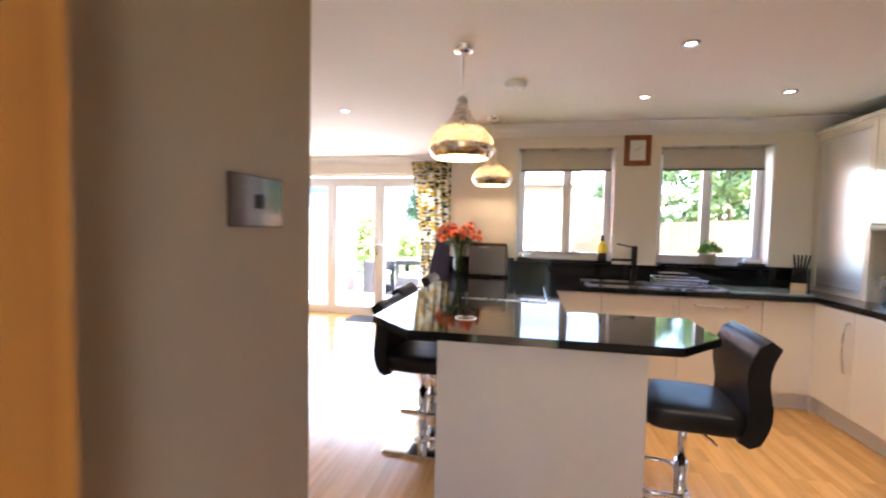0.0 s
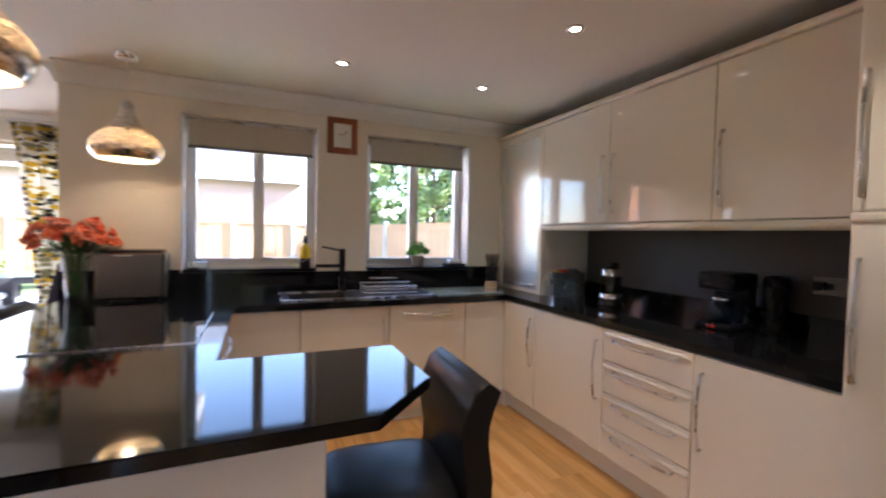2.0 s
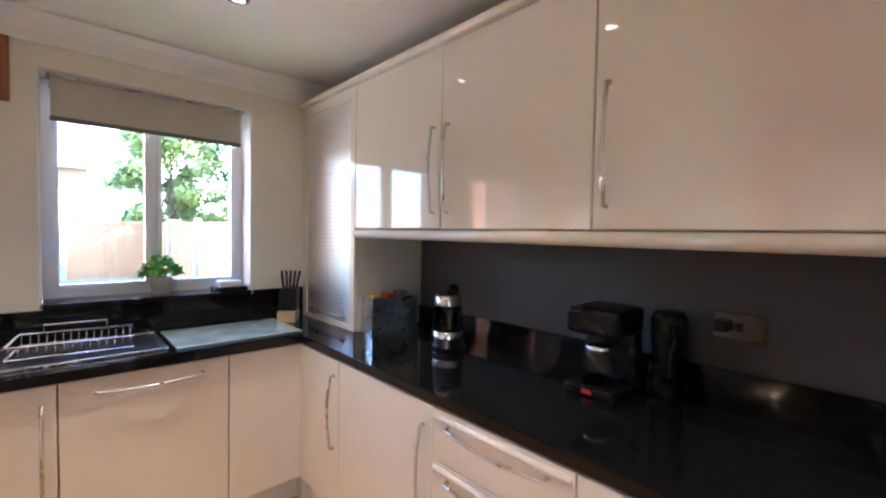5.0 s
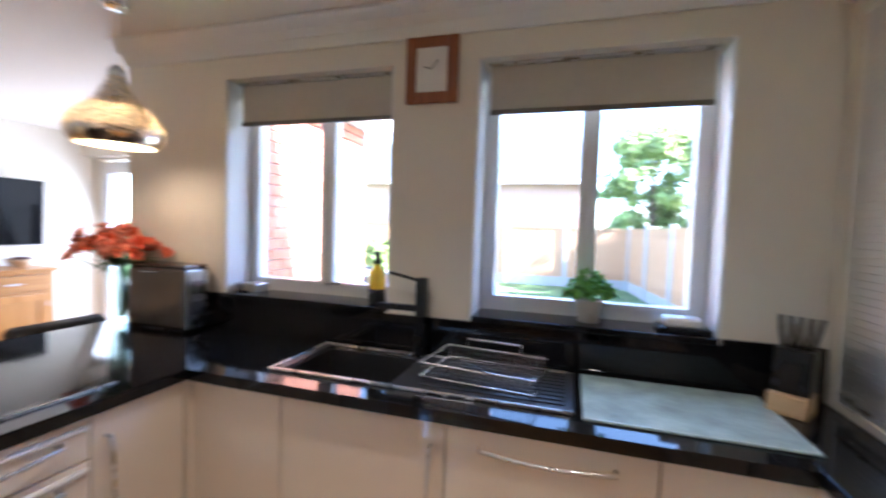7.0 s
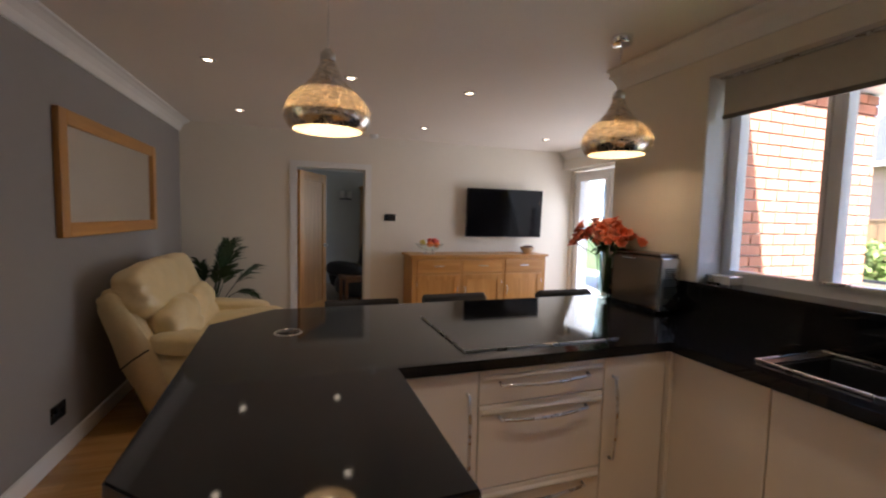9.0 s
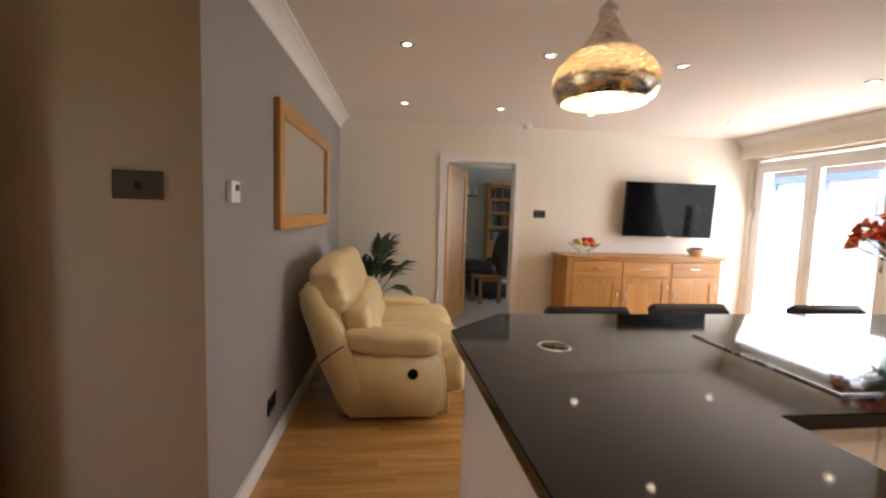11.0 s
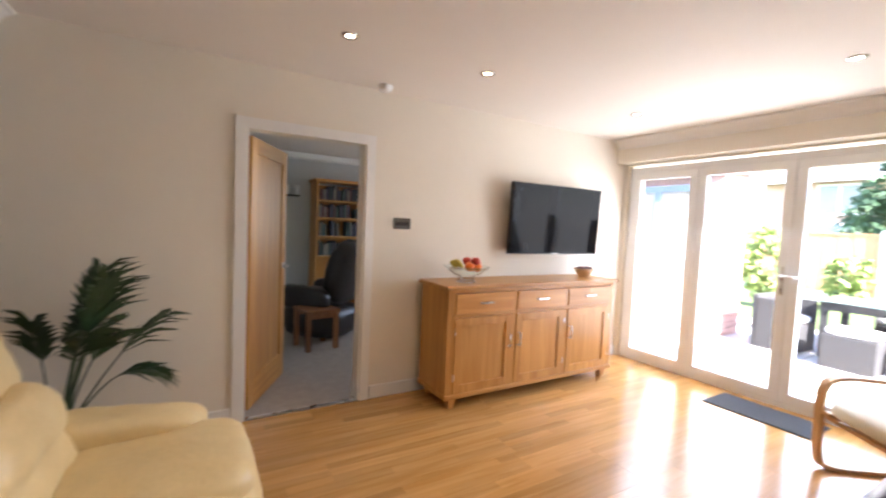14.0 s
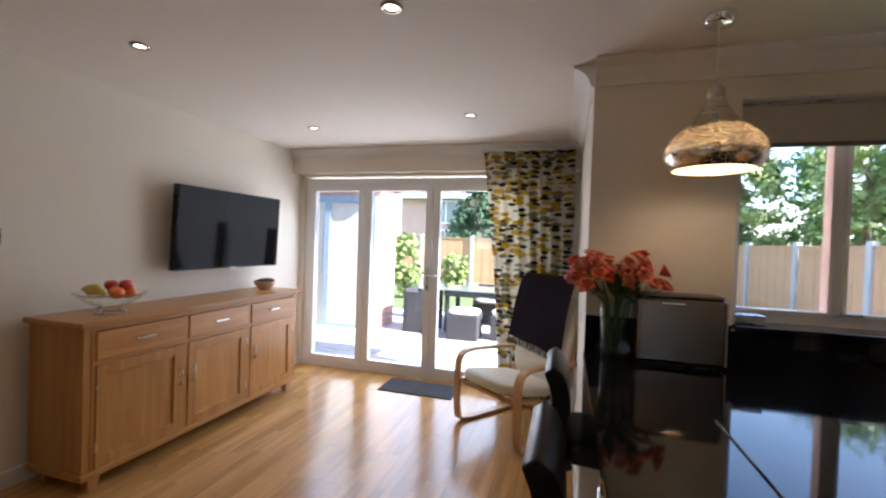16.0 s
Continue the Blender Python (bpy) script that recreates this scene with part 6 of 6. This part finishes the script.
fence(-7.0, 16.6, 3.6, 16.6, 6, "orange-brown feather-edge fence between concrete posts")
fence(3.6, 16.6, 4.7, 5.6, 6, "orange-brown feather-edge fence between concrete posts")


def wall_of_bricks(parent, x0, x1, z0, z1, m, skip=None):
    """Courses of single bricks proud of a mortar bed, in the local x-z plane, facing -y."""
    bw, bh, j = 0.215, 0.065, 0.010
    base = None
    k = 0
    z = z0
    while z + bh <= z1:
        x = x0 - (bw / 2 if k % 2 else 0)
        while x < x1:
            a, b = max(x, x0), min(x + bw, x1)
            if b - a > 0.03 and not (skip and skip((a + b) / 2, z)):
                if base is None or (b - a) < bw - 0.001:
                    o = part("brick", boxes((0, -0.012, 0, b - a, 0.01, bh), bevel=0.003), BRICK, parent)
                    if (b - a) > bw - 0.001:
                        base = o.data
                else:
                    o = new("brick", base)
                    o.parent = parent
                o.matrix_basis = m @ pose(a, 0, z)
            x += bw + j
        z += bh + j
        k += 1


bw1 = thing("brick_wall", "red brick outer face of the house return wall", "brick wall", kind="structure")
part("mortar_bed", boxes((XR + 0.302, NW2 + 0.002, -0.16, XR + 0.312, YP + 0.30, CEIL + 0.015)), MORTAR, bw1)
wall_of_bricks(bw1, 0.0, YP + 0.30 - NW2 - 0.004, 0.9, CEIL + 0.01, pose(XR + 0.324, NW2 + 0.002, 0, 0, 0, 90))

# brick outbuilding with a grey framed glazed door
ob1 = thing("garden_outbuilding", "red brick outbuilding with a grey glazed door", "outbuilding")
part("wall", boxes((-5.4, 9.3, -0.16, -3.43, 9.95, 2.3)), PINKB, ob1)
part("roof", boxes((-5.5, 9.1, 2.302, -3.35, 10.05, 2.45), bevel=0.01), SLATE, ob1)
for k in range(26):
    z = -0.1 + k * 0.09
    part("brick_course", boxes((-3.4295, 9.32, z, -3.418, 9.93, z + 0.065)), PINKB, ob1)
GF = mat("blue_grey_frame", (0.20, 0.26, 0.33), 0.4, var=0.05)
gd = part("glazed_door", boxes((-5.3, 9.2, -0.1, -5.2, 9.29, 2.15), (-4.42, 9.2, -0.1, -4.32, 9.29, 2.15), (-3.58, 9.2, -0.1, -3.48, 9.29, 2.15), (-5.2, 9.2, 2.05, -4.42, 9.29, 2.15), (-4.32, 9.2, 2.05, -3.58, 9.29, 2.15), (-5.2, 9.2, -0.1, -4.42, 9.29, 0.02), (-4.32, 9.2, -0.1, -3.58, 9.29, 0.02)), GF, ob1, "blue-grey door frame")
part("pane", boxes((-5.2, 9.24, 0.02, -4.42, 9.25, 2.05)), mat("pale_blind", (0.5, 0.46, 0.4), 0.3, coat=0.5), gd)
part("pane", boxes((-4.32, 9.24, 0.02, -3.58, 9.25, 2.05)), bpy.data.materials["pale_blind"], gd)

# patio set
RAT = mat("grey_rattan", (0.035, 0.035, 0.038), 0.8, var=0.3, scale=50.0, bump=0.8, bscale=160)
CUSH = mat("white_cushion", (0.75, 0.74, 0.71), 0.85, var=0.03)


def cube_chair(x, y, yaw):
    c = thing("rattan_chair", "grey rattan cube chair with a white seat cushion", "chair", pose(x, y, -0.05, 0, 0, yaw), group="patio dining set")
    part("seat_box", boxes((-0.26, -0.24, 0.02, 0.26, 0.24, 0.38), bevel=0.01), RAT, c)
    part("back", boxes((-0.28, 0.22, 0.0, 0.28, 0.28, 0.70), bevel=0.012), RAT, c)
    part("arm", boxes((-0.285, -0.24, 0.0, -0.262, 0.218, 0.66), bevel=0.006), RAT, c)
    part("arm", boxes((0.262, -0.24, 0.0, 0.285, 0.218, 0.66), bevel=0.006), RAT, c)
    bm = bmesh.new()
    soft_box(bm, (0, -0.01, 0.42), (0.50, 0.44, 0.09), 4.0, 6)
    part("seat_cushion", bm, CUSH, c)


def cube_stool(x, y):
    st = thing("rattan_stool", "grey rattan cube stool with a white cushion", "stool", pose(x, y, -0.05), group="patio dining set")
    part("seat_box", boxes((-0.24, -0.22, 0.0, 0.24, 0.22, 0.38), bevel=0.01), RAT, st)
    bm = bmesh.new()
    soft_box(bm, (0, 0, 0.42), (0.47, 0.43, 0.09), 4.0, 6)
    part("seat_cushion", bm, CUSH, st)


cube_stool(-1.95, 9.32)
cube_stool(-1.3, 9.5)
cube_chair(-2.72, 9.62, 90)
cube_chair(-1.8, 10.75, 0)
pt = thing("patio_table", "glass-topped grey rattan patio table", "table", pose(-1.75, 10.0, -0.05))
part("tabletop", boxes((-0.66, -0.45, 0.70, 0.66, 0.45, 0.712), bevel=0.003), mat("green_table_glass", (0.16, 0.24, 0.23), 0.06, coat=0.5), pt, "greenish glass top")
part("apron", boxes((-0.62, -0.41, 0.60, 0.62, 0.41, 0.699)), RAT, pt)
for x in (-0.58, 0.58):
    for y in (-0.37, 0.37):
        part("leg", boxes((x - 0.035, y - 0.035, 0, x + 0.035, y + 0.035, 0.60)), RAT, pt)
rp = thing("plant_pot", "glazed red plant pot on the patio", "plant pot", pose(-3.3, 10.7, -0.05))
bm = bmesh.new()
lathe(bm, [(0.0, 0.0), (0.13, 0.0), (0.17, 0.28), (0.185, 0.30), (0.185, 0.34), (0.165, 0.34), (0.15, 0.28), (0.0, 0.27)], 26)
part("pot", bm, mat("red_glaze", (0.50, 0.045, 0.02), 0.25, var=0.15, coat=0.4), rp)

# trees and shrubs
LEAVES = {"light": mat("light_foliage", (0.24, 0.31, 0.09), 0.6, var=0.5, scale=1.6), "mid": mat("mid_foliage", (0.08, 0.17, 0.035), 0.6, var=0.5, scale=1.6), "dark": mat("dark_foliage", (0.03, 0.075, 0.03), 0.65, var=0.45, scale=1.6)}
BARK = mat("grey_brown_bark", (0.14, 0.10, 0.07), 0.9, var=0.25, scale=8.0, bump=0.6, bscale=40)


def tree(name, label, x, y, h, r, tone, n, seed, cone=False, trunk=True, low=0.25):
    rg = random.Random(seed)
    t = thing(name, label, "tree" if name == "tree" else "shrub", pose(x, y, -0.16))
    if trunk:
        bm = bmesh.new()
        tube(bm, [(0, 0, 0), (0.05, 0.02, h * 0.3), (0.02, 0.06, h * 0.6), (0.0, 0.05, h * 0.92)], 0.1, 8, radii=[0.035 * h ** 0.8, 0.028 * h ** 0.8, 0.017 * h ** 0.8, 0.004 * h])
        for k in range(9):
            a, z = rg.uniform(0, 6.28), h * rg.uniform(0.25, 0.8)
            q = Vector((math.cos(a), math.sin(a), 0.5)) * r * 0.65
            tube(bm, [(0.03, 0.03, z), Vector((0.03, 0.03, z)) + q * 0.5, Vector((0.03, 0.03, z + 0.05)) + q], 0.03, 5, radii=[0.012 * h ** 0.7, 0.008 * h ** 0.7, 0.003])
        part("trunk", bm, BARK, t)
    verts, faces = [], []
    clumps = []
    for k in range(95):
        z = rg.uniform(low, 1.0)
        rr = r * ((1 - z) * 1.25 if cone else math.sqrt(max(0.05, 1 - ((z - 0.6) / 0.46) ** 2)))
        a = rg.uniform(0, 6.283)
        d = rr * math.sqrt(rg.uniform(0.2, 1))
        clumps.append((Vector((d * math.cos(a), d * math.sin(a), z * h)), r * rg.uniform(0.16, 0.34)))
    for k in range(n):
        c, cr = rg.choice(clumps)
        v = Vector((rg.gauss(0, 1), rg.gauss(0, 1), rg.gauss(0, 0.8)))
        p = c + v.normalized() * cr * rg.uniform(0.35, 1.1)
        if p.z < 0.05:
            continue
        nrm = (v.normalized() + Vector((rg.uniform(-0.7, 0.7), rg.uniform(-0.7, 0.7), rg.uniform(0, 0.8)))).normalized()
        u = nrm.orthogonal().normalized()
        w = nrm.cross(u)
        a = rg.uniform(0, 6.283)
        u, w = u * math.cos(a) + w * math.sin(a), w * math.cos(a) - u * math.sin(a)
        sz = rg.uniform(0.055, 0.12) * (0.7 + 0.06 * h)
        i = len(verts)
        verts += [p + u * sz, p + w * sz * 0.55, p - u * sz, p - w * sz * 0.55]
        faces.append((i, i + 1, i + 2, i + 3))
    me = bpy.data.meshes.new("crown")
    me.from_pydata([tuple(v) for v in verts], [], faces)
    me.materials.append(LEAVES[tone])
    o = new("crown", me)
    o.parent = t
    return t


TL, TD = "leafy light green tree beyond the fence", "dark dense evergreen tree beyond the fence"
tree("tree", TL, 4.45, 18.6, 4.9, 1.5, "light", 15000, 1, False, True, 0.12)
tree("tree", TL, 7.2, 18.2, 5.6, 1.7, "mid", 5200, 2)
tree("tree", TL, 6.2, 15.0, 4.6, 1.2, "light", 4600, 3)
tree("tree", TD, 6.9, 12.6, 5.2, 1.4, "dark", 5200, 4)
tree("tree", TL, 9.5, 16.0, 6.6, 2.0, "mid", 5000, 5)
tree("tree", TD, 7.6, 10.0, 4.8, 1.4, "dark", 4600, 6)
tree("tree", TL, 10.5, 20.0, 7.0, 2.4, "light", 4600, 7)
tree("tree", TD, -4.1, 20.0, 5.2, 1.3, "dark", 6000, 8, True)
tree("shrub", "yellow-green garden shrub by the outbuilding", -4.75, 14.0, 1.75, 0.45, "light", 1900, 12, False, False, 0.05)
tree("shrub", "yellow-green garden shrub by the fence", -3.7, 15.4, 1.2, 0.45, "light", 2000, 13, False, False, 0.05)

# neighbouring house
nh = thing("neighbour_house", "pink brick neighbouring house with a slate roof", "house")
part("wall", boxes((-9.0, 24.0, -0.16, 2.6, 31.0, 3.85)), PINKB, nh)
bm = bmesh.new()
slab(bm, [(23.5, 3.80), (31.5, 3.80), (27.5, 6.6)], -9.3, 2.9)
for v in bm.verts:
    v.co = Vector((v.co.z, v.co.x, v.co.y))
part("roof", bm, SLATE, nh)
part("fascia", boxes((-9.3, 23.42, 3.67, 2.9, 23.5, 3.87)), UPVC, nh)
for x in (-7.2, -4.2):
    for z in (0.9, 2.4):
        w0 = part("window", boxes((x, 23.93, z, x + 1.4, 23.998, z + 1.2)), UPVC, nh)
        part("pane", boxes((x + 0.08, 23.915, z + 0.08, x + 0.66, 23.928, z + 1.12)), mat("dark_pane", (0.28, 0.29, 0.30), 0.05), w0)
        part("pane", boxes((x + 0.74, 23.915, z + 0.08, x + 1.32, 23.928, z + 1.12)), bpy.data.materials["dark_pane"], w0)

# paving slabs of the patio
pv = structure("pavement_patio", boxes((-9.0, YP + 0.301, -0.16, 4.5, 11.6, -0.062)), MORTAR, "pale stone patio paving", "pavement")
slabm = None
for i in range(12):
    for jj in range(7):
        x, y = -6.0 + i * 0.605, YP + 0.31 + jj * 0.605
        if slabm is None:
            o = part("paving_slab", boxes((0, 0, -0.0615, 0.595, 0.595, -0.05), bevel=0.004), PAVE, pv)
            slabm = o.data
        else:
            o = new("paving_slab", slabm)
            o.parent = pv
        o.location = (x, y, 0)

# ---- oak floor boards ----
fl = bpy.data.objects["floor"]
BW = 0.19
full = None
rng = random.Random(21)
x = XW
while x < XE:
    w = min(BW, XE - x)
    y = YH - 0.5 - rng.uniform(0, 1.6)
    y_end = YP + 0.04 if x < XR - 0.1 else YN
    y_start = YS if x + w < XC else YH - 0.5
    while y < y_end:
        a, b = max(y, y_start), min(y + 2.0, y_end)
        if b - a > 0.02:
            if b - a > 1.99 and w > BW - 0.001 and full is not None:
                o = new("floor_board", full)
                o.parent = fl
            else:
                o = part("floor_board", boxes((0.0003, 0.0005, -0.0118, w - 0.0003, b - a - 0.0005, 0.0), bevel=0.0006), FLOORM, fl)
                if b - a > 1.99 and w > BW - 0.001:
                    full = o.data
            o.location = (x, a, 0)
        y += 2.0
    x += BW
